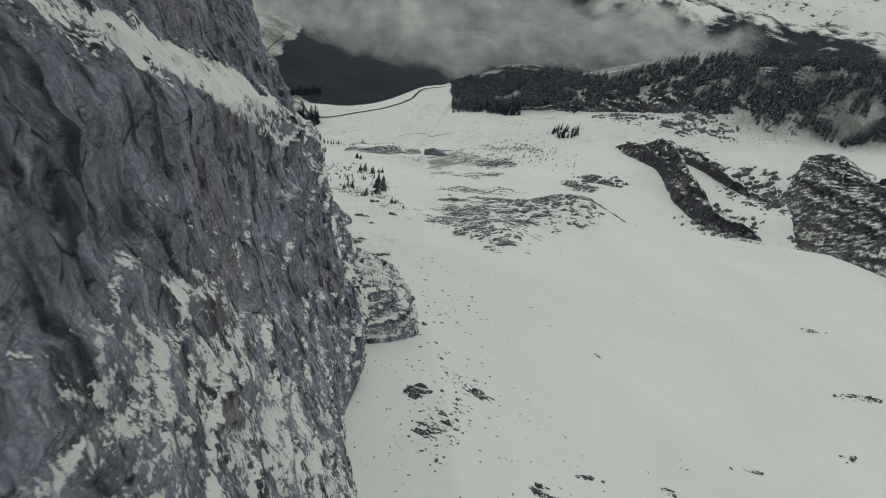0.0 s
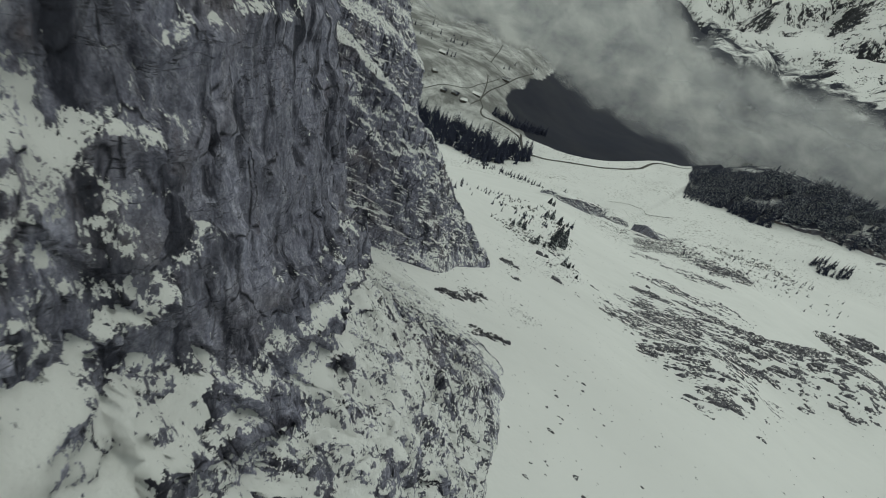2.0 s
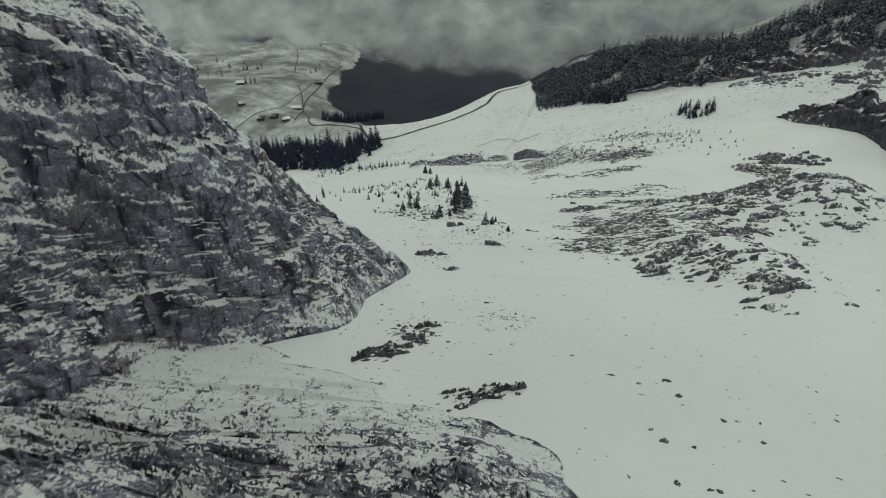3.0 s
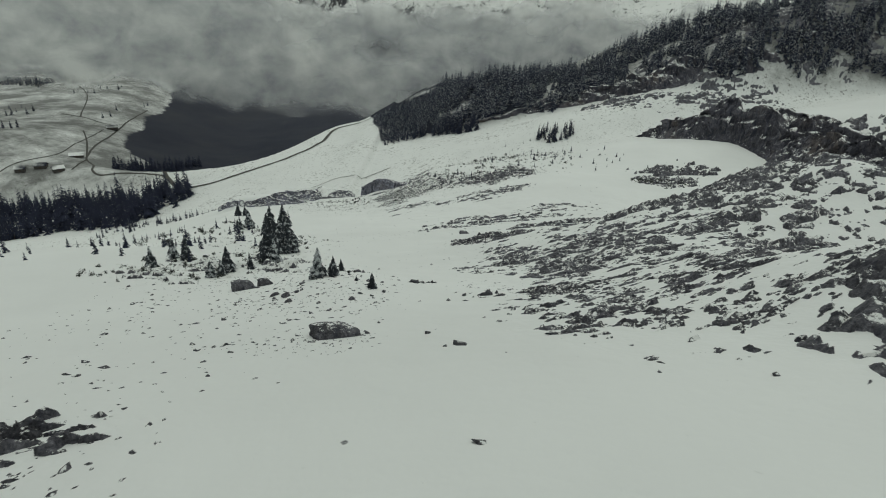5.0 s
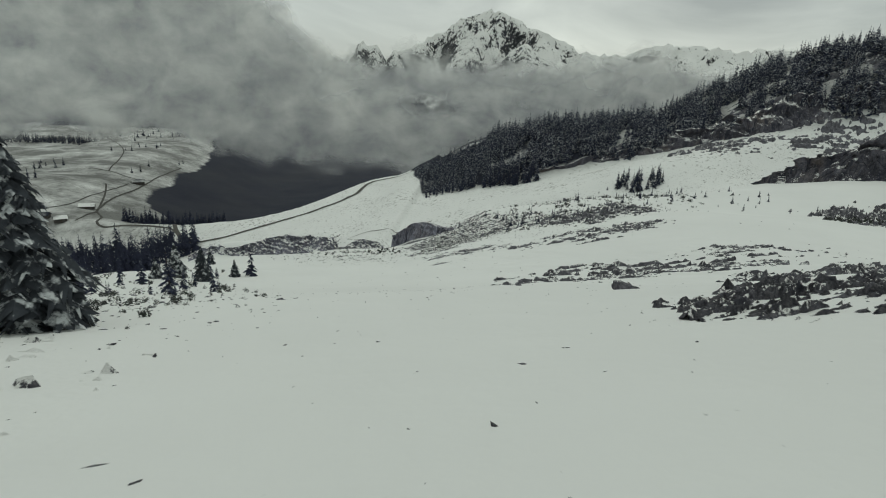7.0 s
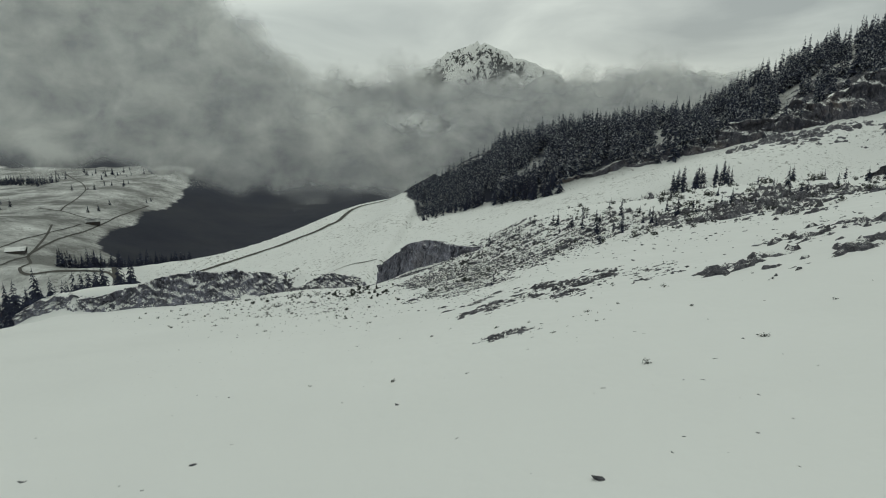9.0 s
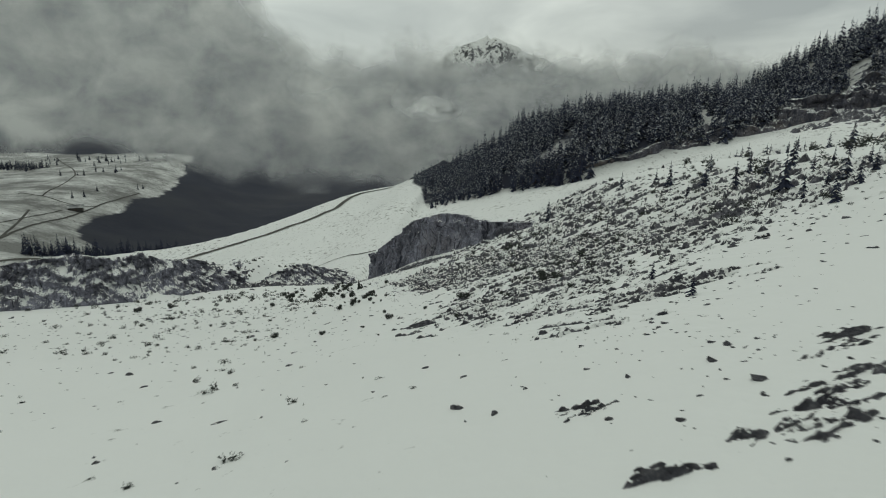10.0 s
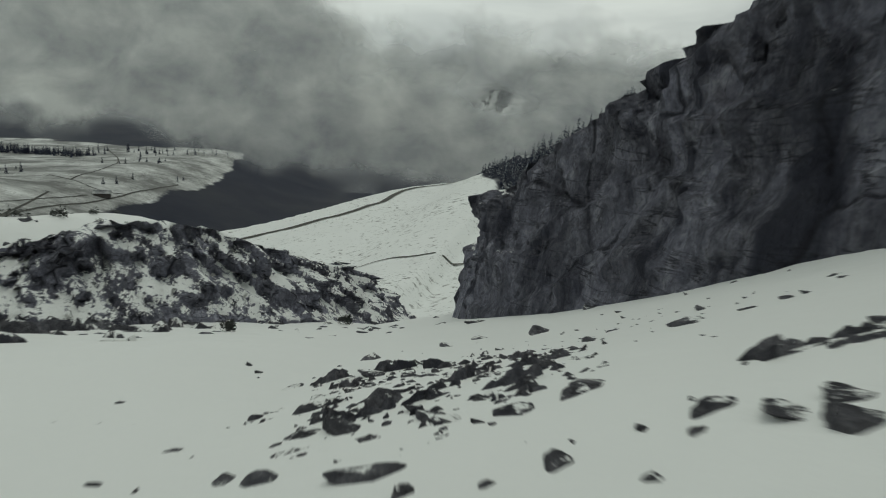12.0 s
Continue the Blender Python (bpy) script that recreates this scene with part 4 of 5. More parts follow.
stand(90, (-420, -195, 590, 1150), lambda x, y: value_noise(np.array(x / 35.0), np.array(y / 70.0), 0.0, 77) > 0.25, (5, 10), lambda x, y: y, 14)
stand(420, (-640, -375, 930, 1050), lambda x, y: value_noise(np.array(x / 60.0), np.array(y / 45.0), 0.0, 79) > 0.05, (6, 11), lambda x, y: y, 6)
stand(110, (-175, -128, 630, 735), lambda x, y: abs(x + 171 - (y - 633) * 0.38) < 4, (7, 12), lambda x, y: y, 10)
stand(26, (128, 158, 468, 490), lambda x, y: ((x - 143) / 13) ** 2 + ((y - 479) / 8) ** 2 < 1, (5, 9), lambda x, y: y, 26)
stand(46, (-62, -20, 236, 330), lambda x, y: x < -22 - (y - 236) * 0.12, (1.6, 3.2), lambda x, y: y, 30)
stand(34, (-34, -10, 256, 312), lambda x, y: x < -9 - (y - 256) * 0.08, (1.4, 4.2), lambda x, y: y, 12)
stand(150, (48, 130, 345, 480), lambda x, y: 40 < y - 320 + (x - 52) * 0.5, (0.9, 3.0), lambda x, y: y, 50)
stand(30, (-75, -20, 395, 445), lambda x, y: y > 426, (1.5, 3.5), lambda x, y: y, 20)
CREST_TREES = [(41.7, 353.3, 2.9), (41.8, 358.5, 2.3), (41.5, 367.2, 2.4), (41.9, 362.5, 2.1), (44.1, 351.1, 2.7), (40.9, 354.8, 1.3), (47.7, 357.7, 1.5), (31.5, 372.0, 2.3), (50.6, 355.8, 1.6), (39.3, 372.5, 1.9), (39.3, 360.7, 1.3), (41.6, 369.9, 1.5),
               (43.1, 351.3, 1.4), (43.2, 349.1, 1.8), (36.5, 366.0, 1.1), (34.2, 369.5, 1.3), (45.5, 362.0, 2.0), (48.0, 350.5, 2.2), (52.5, 352.0, 2.4), (46.0, 368.0, 1.8), (22.3, 333.2, 0.8), (23.6, 337.6, 0.8)]
for x, y, h in CREST_TREES:
    plant(far_models, x, y, h, rng.randrange(5), 0.1)
for k in range(30):
    x, y = 58 + rng.gauss(0, 9), 353 + rng.gauss(0, 6)
    plant(far_models, x, y, rng.uniform(0.7, 2.2), k, 0.1)
for model in far_models:
    for o in (*model.children, model):
        bpy.data.objects.remove(o)

# ---- scrub: dwarf pines and seedlings on the slopes ----
def bush_shape(seed, sprays, wide=0.6, leaf=1.0):
    """A low bush one metre high: many short leafy sprays on a few stems, uneven outline. Triangles."""
    r = random.Random(seed)
    V, F = [], []
    lobes = [(r.uniform(-0.3, 0.3) * wide / 0.6, r.uniform(-0.3, 0.3) * wide / 0.6, r.uniform(0.3, 0.68), r.uniform(0.2, 0.34)) for _ in range(5)]
    for _ in range(sprays):
        cx, cy, cz, rad = r.choice(lobes)
        d = Vector((r.gauss(0, 1), r.gauss(0, 1), r.gauss(0.2, 1))).normalized()
        p = Vector((cx, cy, cz)) + d * rad * r.uniform(0.2, 1.0) ** 0.7 * r.choice((0.8, 1.0, 1.25))
        side = d.cross(Vector((r.gauss(0, 1), r.gauss(0, 1), r.gauss(0, 1)))).normalized()
        a, b = r.uniform(0.10, 0.2) * leaf, r.uniform(0.06, 0.12) * leaf
        n0 = len(V)
        V += [tuple(p - side * b), tuple(p + d * a * 0.4 + Vector((0, 0, 0.05))), tuple(p + side * b), tuple(p + d * a * 1.3 + Vector((0, 0, -0.03)))]
        F += [(n0, n0 + 1, n0 + 3), (n0 + 1, n0 + 2, n0 + 3)]
    for cx, cy, cz, rad in lobes:
        n0 = len(V)
        V += [(-0.03, 0, -0.1), (0.03, 0.02, -0.1), (cx, cy, cz)]
        F += [(n0, n0 + 1, n0 + 2)]
    return np.array(V), np.array(F)


SCRUB = [bush_shape(300 + k, 70, 0.5 + 0.12 * k) for k in range(4)] + [spruce_shape(310, 8, 7, 0.3, 0.3, 1)]


def scatter(count, cx, cy, rx, ry, size, power=1.0, turn=0.0):
    """Places inside an ellipse, thinning out towards its rim."""
    out = []
    c, q = math.cos(turn), math.sin(turn)
    for _ in range(count):
        a, d = rng.uniform(0, 6.283), rng.random() ** power
        u, v = math.cos(a) * d * rx, math.sin(a) * d * ry
        sz = size[0] * (size[1] / size[0]) ** (rng.random() ** 1.8)
        out.append((cx + u * c - v * q, cy + u * q + v * c, sz))
    return out


def scrub(places):
    places = [p for p in places if not (9.5 < p[0] < 19 and 338 < p[1] < 395)]
    level = land(np.array([p[0] for p in places]), np.array([p[1] for p in places]))
    joined("scrub", SCRUB, [(rng.randrange(5), x, y, g - 0.06 - 0.08 * s_, rng.uniform(0, 6.28), s_ * rng.uniform(0.8, 1.4), s_, 0.0) for (x, y, s_), g in zip(places, level)], scrub_green, "dark dwarf scrub poking through the snow", "shrub")


scrub(scatter(160, -2, 362, 20, 16, (0.15, 0.5)) + scatter(300, 6, 348, 17, 20, (0.1, 0.34)) + scatter(160, 8, 366, 10, 8, (0.15, 0.45)) + scatter(30, 3, 378, 6, 5, (0.25, 0.7)) + scatter(150, -5, 378, 22, 8, (0.2, 0.6)) + scatter(90, -30, 405, 30, 14, (0.3, 0.9)) + scatter(200, 10, 352, 18, 18, (0.08, 0.3)) + scatter(60, 22, 312, 16, 12, (0.1, 0.3)))
scrub(scatter(420, 72, 392, 34, 52, (0.4, 1.6)) + scatter(260, 36, 360, 18, 16, (0.2, 0.8), 0.7) + scatter(160, 22, 347, 7, 8, (0.15, 0.5)) + scatter(140, 90, 440, 25, 40, (0.8, 2.6)) + scatter(90, 112, 320, 12, 8, (0.6, 1.8)))
scrub(scatter(300, 58, 350, 24, 15, (0.2, 0.9), 0.6) + scatter(14, -18, 292, 12, 8, (0.7, 1.4)) + scatter(10, -8, 272, 5, 14, (0.5, 1.0)) + scatter(130, -12, 258, 12, 14, (0.2, 0.8)) + scatter(120, -22, 235, 14, 14, (0.3, 1.2)) + scatter(90, -35, 300, 20, 35, (0.4, 1.6)) + scatter(200, -40, 425, 35, 8, (0.4, 1.4)) + scatter(60, -4, 402, 8, 7, (0.3, 0.8)) + scatter(40, -2, 413, 6, 5, (0.2, 0.6)) + scatter(200, 26, 366, 9, 9, (0.2, 0.7)))

# bushes that the flight passes close by
bush_models = [tagged(part("bush", v, [tuple(map(int, q)) for q in f], scrub_green), "small dark evergreen bush poking out of the snow", "bush", "bushes in the snow") for v, f in [bush_shape(330 + k, 700, 0.5 + 0.1 * k, 0.5) for k in range(4)]]
BUSHES = [(8.8, 373.2, 0.57), (10.2, 372.0, 0.40), (12.6, 370.7, 0.42), (12.9, 371.1, 0.2), (13.4, 371.7, 0.26), (9.4, 371.9, 0.36), (8.1, 378.8, 0.75), (8.6, 378.8, 0.6), (9.7, 374.9, 0.28), (10.2, 375.4, 0.42),
          (11.5, 373.9, 0.29), (11.2, 372.7, 0.37), (9.3, 380.3, 0.6), (10.9, 376.3, 0.7), (10.6, 376.5, 0.5), (6.5, 398.4, 0.5), (9, 404, 0.6), (13.0, 370.0, 0.19), (12.5, 370.0, 0.28), (12.4, 370.4, 0.16),
          (12.5, 374.5, 0.22), (4.4, 376.6, 0.7), (5.3, 378.6, 0.6), (6.0, 380.0, 0.36), (6.3, 375.0, 0.4), (4.4, 378.6, 0.4), (9.1, 373.7, 0.42)]
LOW_BUSHES = [(0.5, 212.7, 0.4), (-0.2, 211.7, 0.45), (12.2, 356.0, 0.6), (12.6, 356.6, 0.3), (13.4, 356.0, 0.34), (5.0, 365.6, 0.5), (6.2, 368.1, 0.5), (13.0, 358.6, 0.55), (8.5, 369.4, 0.9), (13.5, 359.6, 0.65), (13.2, 359.9, 0.5), (13.8, 358.1, 0.26), (14.5, 356.5, 0.28), (14.7, 356.9, 0.18),
              (13.6, 354.3, 0.2), (14.1, 354.5, 0.2), (12.3, 359.9, 0.3), (13.6, 361.6, 0.45), (10.4, 359.3, 0.2), (11.5, 358.6, 0.2), (8.5, 366.6, 0.45), (5.5, 373.9, 0.7), (9.7, 370.6, 0.7), (9.0, 359.5, 0.2), (14.6, 358.3, 0.14), (9.5, 383.1, 0.9), (11.1, 381.0, 0.8), (10.3, 382.0, 0.6)]
MORE_BUSHES = [(8.3, 348.0, 0.45), (10.9, 346.4, 0.36), (13.0, 345.0, 0.2), (14.3, 346.2, 0.42), (14.2, 348.7, 0.3), (11.3, 355.4, 0.5), (5.5, 371.9, 0.7), (8.5, 369.5, 0.6), (11.9, 362.8, 0.7), (11.2, 363.6, 0.6), (-6.2, 366.6, 0.7),
               (-4.6, 369.3, 0.6), (18.4, 347.2, 0.7), (16.9, 340.6, 0.26), (13.7, 341.1, 0.12), (16.3, 347.0, 0.25), (22.1, 345.2, 0.8), (22.6, 344.9, 0.6), (19.6, 343.6, 0.4), (19.5, 342.3, 0.36), (14.9, 368.0, 0.5)]
for x, y, high in BUSHES + LOW_BUSHES + MORE_BUSHES:
    high *= 0.8
    copy_thing(bush_models[rng.randrange(4)], Matrix.LocRotScale((x, y, ground_z(x, y) - 0.06 * high), Euler((0, 0, rng.uniform(0, 6.28))), (high, high, high * rng.uniform(0.85, 1.15))))
for model in bush_models:
    bpy.data.objects.remove(model)


# ---- stones and slabs ----
def rubble(places, shapes, tilt=0.0, dip=(0.0, 0.25), along=None, sink=0.22):
    level = land(np.array([p[0] for p in places]), np.array([p[1] for p in places]))
    joined("rubble", shapes, [(rng.randrange(len(shapes)), x, y, g - sink * s_ * 0.7, rng.uniform(0, 6.28) if along is None else along + rng.gauss(0, 0.28), s_, s_ * rng.uniform(0.7, 1.2), tilt + rng.uniform(*dip)) for (x, y, s_), g in zip(places, level)],
           stone_rock, "grey limestone rubble half buried in snow", "stones")


def outcrop(cx, cy, rx, ry, turn, spacing, high, bare, bed=1.6, seed=0, broken=0.0, label="tilted limestone slabs showing through the snow"):
    """Bedrock just under the snow: sloping beds along one strike, broken into blocks, that come through the snow in ragged strips."""
    u, v = np.meshgrid(np.arange(-rx * 1.25, rx * 1.25, spacing), np.arange(-ry * 1.25, ry * 1.25, spacing), indexing="ij")
    c, q = math.cos(turn), math.sin(turn)
    x, y = cx + u * c - v * q, cy + u * q + v * c
    w = fbm(u / 9, v / 5, seed, 3, 71)
    rim = 1 - np.hypot(u / rx, v / ry) ** 2 + 0.55 * fbm(u / (rx * 0.4), v / (ry * 0.4), seed, 3, 73)
    beds = ((v + 1.2 * w + 0.15 * u) / bed) % 1.0
    gap, tag, tilt = cells(u / (bed * 2.4) + w, v / (bed * 0.9), seed + 0 * u, 75)
    gap2, tag2, tilt2 = cells(u / (bed * 0.7), v / (bed * 0.35), seed + 0 * u, 79)
    r = 0.6 * (1 - beds) ** 1.3 + tag * 1.5 + tilt * 0.6 + tag2 * 0.8 + tilt2 * 0.5 + 0.45 * fbm(u / (bed * 0.8), v / (bed * 0.5), seed, 3, 83) - 0.35 * np.clip(0.1 - gap, 0, 0.1) / 0.1 + 0.5 * w
    if broken:
        _, tag3, tilt3 = cells(u / (bed * 0.5) + 0.4 * w, v / (bed * 0.3), seed + 0 * u, 85)
        r += broken * (1.5 * fbm(u / (bed * 1.5), v / (bed * 0.55), seed, 2, 87) + 0.9 * tag3 + 0.6 * tilt3 - 0.5 * np.clip(0.16 - gap2, 0, 0.16) / 0.16)
    r = high * (r - 0.93 + bare + 1.1 * np.minimum(rim, 0.6))
    ob, quads_o = mesh_grid("rock_outcrop", np.stack((x, y, land(x, y) + np.clip(r, -0.5, None)), -1), block_rock if broken > 0.75 else outcrop_rock)
    hidden = (r.ravel()[quads_o] < -0.12).all(axis=1)
    bm = bmesh.new()
    bm.from_mesh(ob.data)
    bm.faces.ensure_lookup_table()
    bmesh.ops.delete(bm, geom=[bm.faces[k] for k in np.nonzero(hidden)[0]], context="FACES")
    bm.to_mesh(ob.data)
    bm.free()
    return tagged(ob, label, "rock outcrop", kind="structure")


outcrop(37.5, 208, 18.5, 24, 0.25, 0.15, 0.25, 0.05, 1.5, 1, 0.5)
outcrop(7.8, 210.2, 1.5, 0.7, 0.3, 0.06, 0.4, 0.05, 0.6, 40)
outcrop(12.6, 200.8, 1.9, 1.0, 0.2, 0.06, 0.35, 0.05, 0.6, 41)
outcrop(-9.0, 187.6, 1.8, 0.8, 0.4, 0.06, 0.3, 0.0, 0.6, 42)
outcrop(21, 202.5, 4.5, 3.5, 0.3, 0.07, 0.18, 0.03, 0.45, 45)
outcrop(31, 215.5, 7, 5, 0.3, 0.1, 0.24, 0.04, 0.6, 46)
outcrop(21.4, 360.0, 5.0, 6.2, -0.12, 0.045, 0.12, -0.22, 0.5, 47, 1.5)
outcrop(19.2, 355.4, 2.6, 1.1, 0.1, 0.035, 0.1, 0.02, 0.35, 54, 1.3)
outcrop(18.4, 354.6, 1.5, 0.9, 0.2, 0.03, 0.1, -0.02, 0.32, 38, 1.2)
outcrop(18.3, 358.6, 1.6, 1.6, -0.1, 0.035, 0.1, -0.04, 0.36, 55)
outcrop(25.5, 356.0, 6.0, 3.8, 0.1, 0.055, 0.13, -0.42, 0.55, 53, 1.4)
outcrop(33, 376, 8, 7, 0.4, 0.13, 0.26, -0.15, 0.9, 48, 1.0)
outcrop(11.8, 389.4, 1.5, 1.9, 0.5, 0.035, 0.13, -0.02, 0.28, 50)
outcrop(14.6, 387.7, 1.0, 0.4, 0.1, 0.03, 0.1, 0.05, 0.25, 51)
outcrop(18.6, 376.6, 3.2, 1.5, -0.5, 0.05, 0.16, 0.1, 0.32, 52)
for n, (x, y, a, b_, high) in enumerate([(18.9, 325.3, 0.9, 0.4, 0.07), (19.9, 326.0, 0.7, 0.3, 0.07), (20.8, 327.3, 1.0, 0.4, 0.08), (16.8, 325.0, 0.6, 0.25, 0.07), (16.8, 327.3, 0.6, 0.25, 0.08), (15.2, 338.1, 0.6, 0.3, 0.1)]):
    outcrop(x, y, a, b_, 0.1, 0.025, high, 0.06, 0.3, 60 + n, 0.6)
for n, (x, y, a, b_, high) in enumerate([(-10.4, 133.3, 0.9, 1.4, 0.4), (-9.5, 136.8, 1.3, 0.8, 0.4), (-8.4, 138.2, 1.0, 0.5, 0.3), (-12.9, 130.2, 2.4, 1.8, 0.4), (-3.3, 124.6, 4.4, 1.3, 0.5), (-8.4, 163.7, 1.9, 1.2, 0.5), (-13, 174.5, 2.4, 2.0, 0.4)]):
    outcrop(x, y, a, b_, 0.5, 0.08, high, 0.06, 0.8, 70 + n)
for n, (x, y, a, b_, high) in enumerate([(130, 102, 8, 1.4, 0.5), (152, 147, 7, 1.6, 0.6), (110, 79, 4, 1.0, 0.5), (52.6, 57, 2, 0.8, 0.4), (46, 48, 3, 1.0, 0.4), (21, 37.4, 2.4, 1.6, 0.4), (30.4, 43.4, 2.0, 1.4, 0.4), (74, 64.6, 3, 0.7, 0.4), (8.4, 44, 2.2, 4.0, 0.4), (16.6, 59.5, 2.4, 1.6, 0.4), (6.6, 54, 1.6, 2.6, 0.4)]):
    outcrop(x, y, a, b_, 0.2 if n < 8 else -0.5, 0.2 if n < 8 else 0.12, high, 0.02, 1.0, 80 + n)
outcrop(23, 189, 11, 9, 0.3, 0.12, 0.26, 0.08, 1.2, 18, 0.5)
outcrop(34, 171, 12, 15, 0.5, 0.3, 0.6, 0.10, 1.7, 2)
outcrop(58, 226, 20, 20, 0.3, 0.45, 0.8, 0.06, 2.2, 3)
outcrop(88, 250, 26, 22, 0.3, 0.5, 0.8, 0.0, 2.2, 4)
outcrop(78, 232, 20, 16, 0.25, 0.3, 0.6, 0.06, 1.7, 58)
outcrop(27, 243, 7, 4.5, 0.25, 0.12, 0.4, 0.25, 1.0, 43)
outcrop(48, 262, 12, 7, 0.25, 0.25, 0.5, 0.1, 1.3, 44)
outcrop(44, 285, 24, 8, 0.15, 0.25, 0.45, 0.0, 1.4, 5)
outcrop(47, 317, 15, 6, 0.2, 0.3, 0.5, 0.0, 1.5, 6)
outcrop(31, 361, 12, 13, 0.35, 0.09, 0.17, -0.5, 0.75, 7, 1.4)
outcrop(34, 350, 6, 2.2, 0.15, 0.1, 0.3, 0.02, 0.9, 56)
outcrop(62, 345, 13, 7, 0.2, 0.22, 0.35, -0.08, 1.0, 59)
outcrop(46, 356, 12, 10, 0.2, 0.16, 0.3, -0.35, 1.0, 57, 1.0)
outcrop(25, 322, 7, 4.5, 0.2, 0.1, 0.16, -0.03, 0.5, 8)
outcrop(18.0, 312.0, 1.7, 0.8, 0.1, 0.05, 0.11, -0.06, 0.3, 9)
outcrop(25.5, 349, 7, 8, 0.3, 0.06, 0.12, -0.5, 0.5, 10, 1.5)
outcrop(20.6, 341.0, 3.8, 4.2, 0.2, 0.04, 0.075, -0.42, 0.38, 34, 1.5)
outcrop(19.4, 332.6, 1.9, 0.9, -0.3, 0.035, 0.09, 0.0, 0.35, 35, 1.0)
outcrop(22.6, 335.0, 2.6, 1.1, -0.2, 0.04, 0.1, -0.04, 0.4, 36, 1.0)
outcrop(135, 345, 17, 10, 0.3, 0.45, 1.3, 0.02, 2.6, 37, 0.7)
outcrop(20.2, 343.4, 2.6, 1.2, -0.2, 0.045, 0.12, -0.1, 0.4, 31, 0.8)
outcrop(15.5, 340.9, 0.8, 0.55, 0.2, 0.04, 0.13, 0.1, 0.7, 11)
outcrop(14.95, 339.6, 0.5, 0.22, 0.1, 0.03, 0.12, 0.1, 0.3, 33)
outcrop(60, 345, 16, 12, 0.3, 0.3, 0.6, -0.08, 1.3, 12)
outcrop(75, 410, 28, 40, 0.4, 0.5, 0.7, -0.3, 1.7, 13, 0.8)
outcrop(-17, 233, 13, 9, 0.2, 0.25, 0.4, -0.4, 1.0, 14, 1.0)
outcrop(-6, 396, 10, 8, 0.2, 0.2, 0.5, -0.02, 1.0, 15)
outcrop(112, 318, 10, 7, 0.3, 0.4, 0.7, -0.05, 1.3, 30)
outcrop(118, 322, 14, 10, 0.3, 0.5, 0.9, 0.0, 1.8, 17)
for n, (x, y, a, b_) in enumerate([(205, 300, 30, 22), (262, 350, 26, 34), (278, 285, 34, 30), (215, 430, 30, 40), (190, 500, 34, 8), (250, 486, 40, 12), (330, 500, 50, 26), (255, 525, 55, 12), (172, 532, 30, 8)]):
    outcrop(x, y, a, b_, 0.5 if n < 3 else -0.28, 0.8 if n < 3 else 1.0, 2.4 if n < 3 else 1.6, 0.1 if n < 3 else 0.02, 4.6 if n < 3 else 3.0, 20 + n, 0.0, "dark limestone outcrops on the snowy hillside")
rubble(scatter(800, -11, 206, 17, 30, (0.1, 0.75), 0.6) + scatter(160, -3.5, 187, 4, 4.5, (0.08, 0.5), 0.6) + scatter(260, -12, 222, 12, 10, (0.1, 0.5), 0.6), CHIPS)
rubble(scatter(260, -10, 140, 9, 16, (0.1, 0.6), 0.6) + scatter(70, -11, 135, 2.5, 2, (0.3, 1.2), 0.6) + scatter(300, 12, 130, 25, 30, (0.1, 0.4), 0.6), CHIPS)
rubble(scatter(300, 10, 45, 22, 30, (0.15, 0.7), 0.6) + scatter(160, 8, 44, 4, 12, (0.2, 1.0), 0.7, -0.4) + scatter(90, 15, 62, 5, 5, (0.2, 0.9), 0.7) + scatter(170, -1.6, 140, 3.6, 4.2, (0.1, 0.5), 0.7) + scatter(120, -12, 172, 4, 9, (0.15, 0.6), 0.7), CHIPS)
rubble(scatter(200, 12, 352, 26, 34, (0.08, 0.26), 0.7) + scatter(420, 0, 364, 24, 18, (0.12, 0.5), 0.7), CHIPS)
rubble(scatter(420, 68, 385, 38, 52, (0.25, 1.1), 0.6) + scatter(250, 40, 330, 20, 14, (0.15, 0.6), 0.7), CHIPS)
rubble(scatter(420, 45, 190, 70, 140, (0.25, 0.9), 0.6), CHIPS)
rubble(scatter(200, 1, 402, 12, 9, (0.25, 1.0), 0.6), CHIPS, 0, (0, 0.2))
rubble(scatter(300, 26, 348, 12, 12, (0.08, 0.4), 0.6) + scatter(200, 36, 362, 16, 14, (0.15, 0.6), 0.6) + scatter(360, 54, 348, 22, 15, (0.12, 0.6), 0.6), CHIPS)
rubble(scatter(420, 19.5, 359, 4.5, 5.5, (0.04, 0.2), 0.7) + scatter(150, 17.2, 358, 0.9, 3.4, (0.05, 0.22), 0.8, 0.1) + scatter(90, 15.4, 356, 1.0, 1.6, (0.04, 0.16), 0.7) + scatter(240, 19.5, 356, 3.4, 1.8, (0.04, 0.2), 0.7) + scatter(160, 38, 380, 12, 12, (0.2, 0.8), 0.8), CHIPS)
rubble(scatter(420, -4, 203, 9, 10, (0.1, 0.7), 0.7) + scatter(120, 16, 206, 7, 7, (0.1, 0.5), 0.7), CHIPS)
rubble(scatter(170, 18.6, 378, 3.0, 5.5, (0.1, 0.45), 0.8, -0.35), CHIPS)
rubble(scatter(110, 20, 386, 8, 10, (0.08, 0.32), 0.6) + scatter(170, 12.0, 389.4, 1.3, 2.4, (0.04, 0.24), 0.7, -0.4) + scatter(60, 14.2, 391.0, 2.2, 1.2, (0.05, 0.2), 0.7), CHIPS)
rubble(scatter(260, -22, 421, 24, 4, (0.2, 1.0), 0.7), CHIPS)
rubble(scatter(120, 12, 90, 12, 40, (0.4, 1.4), 0.6), CHIPS)

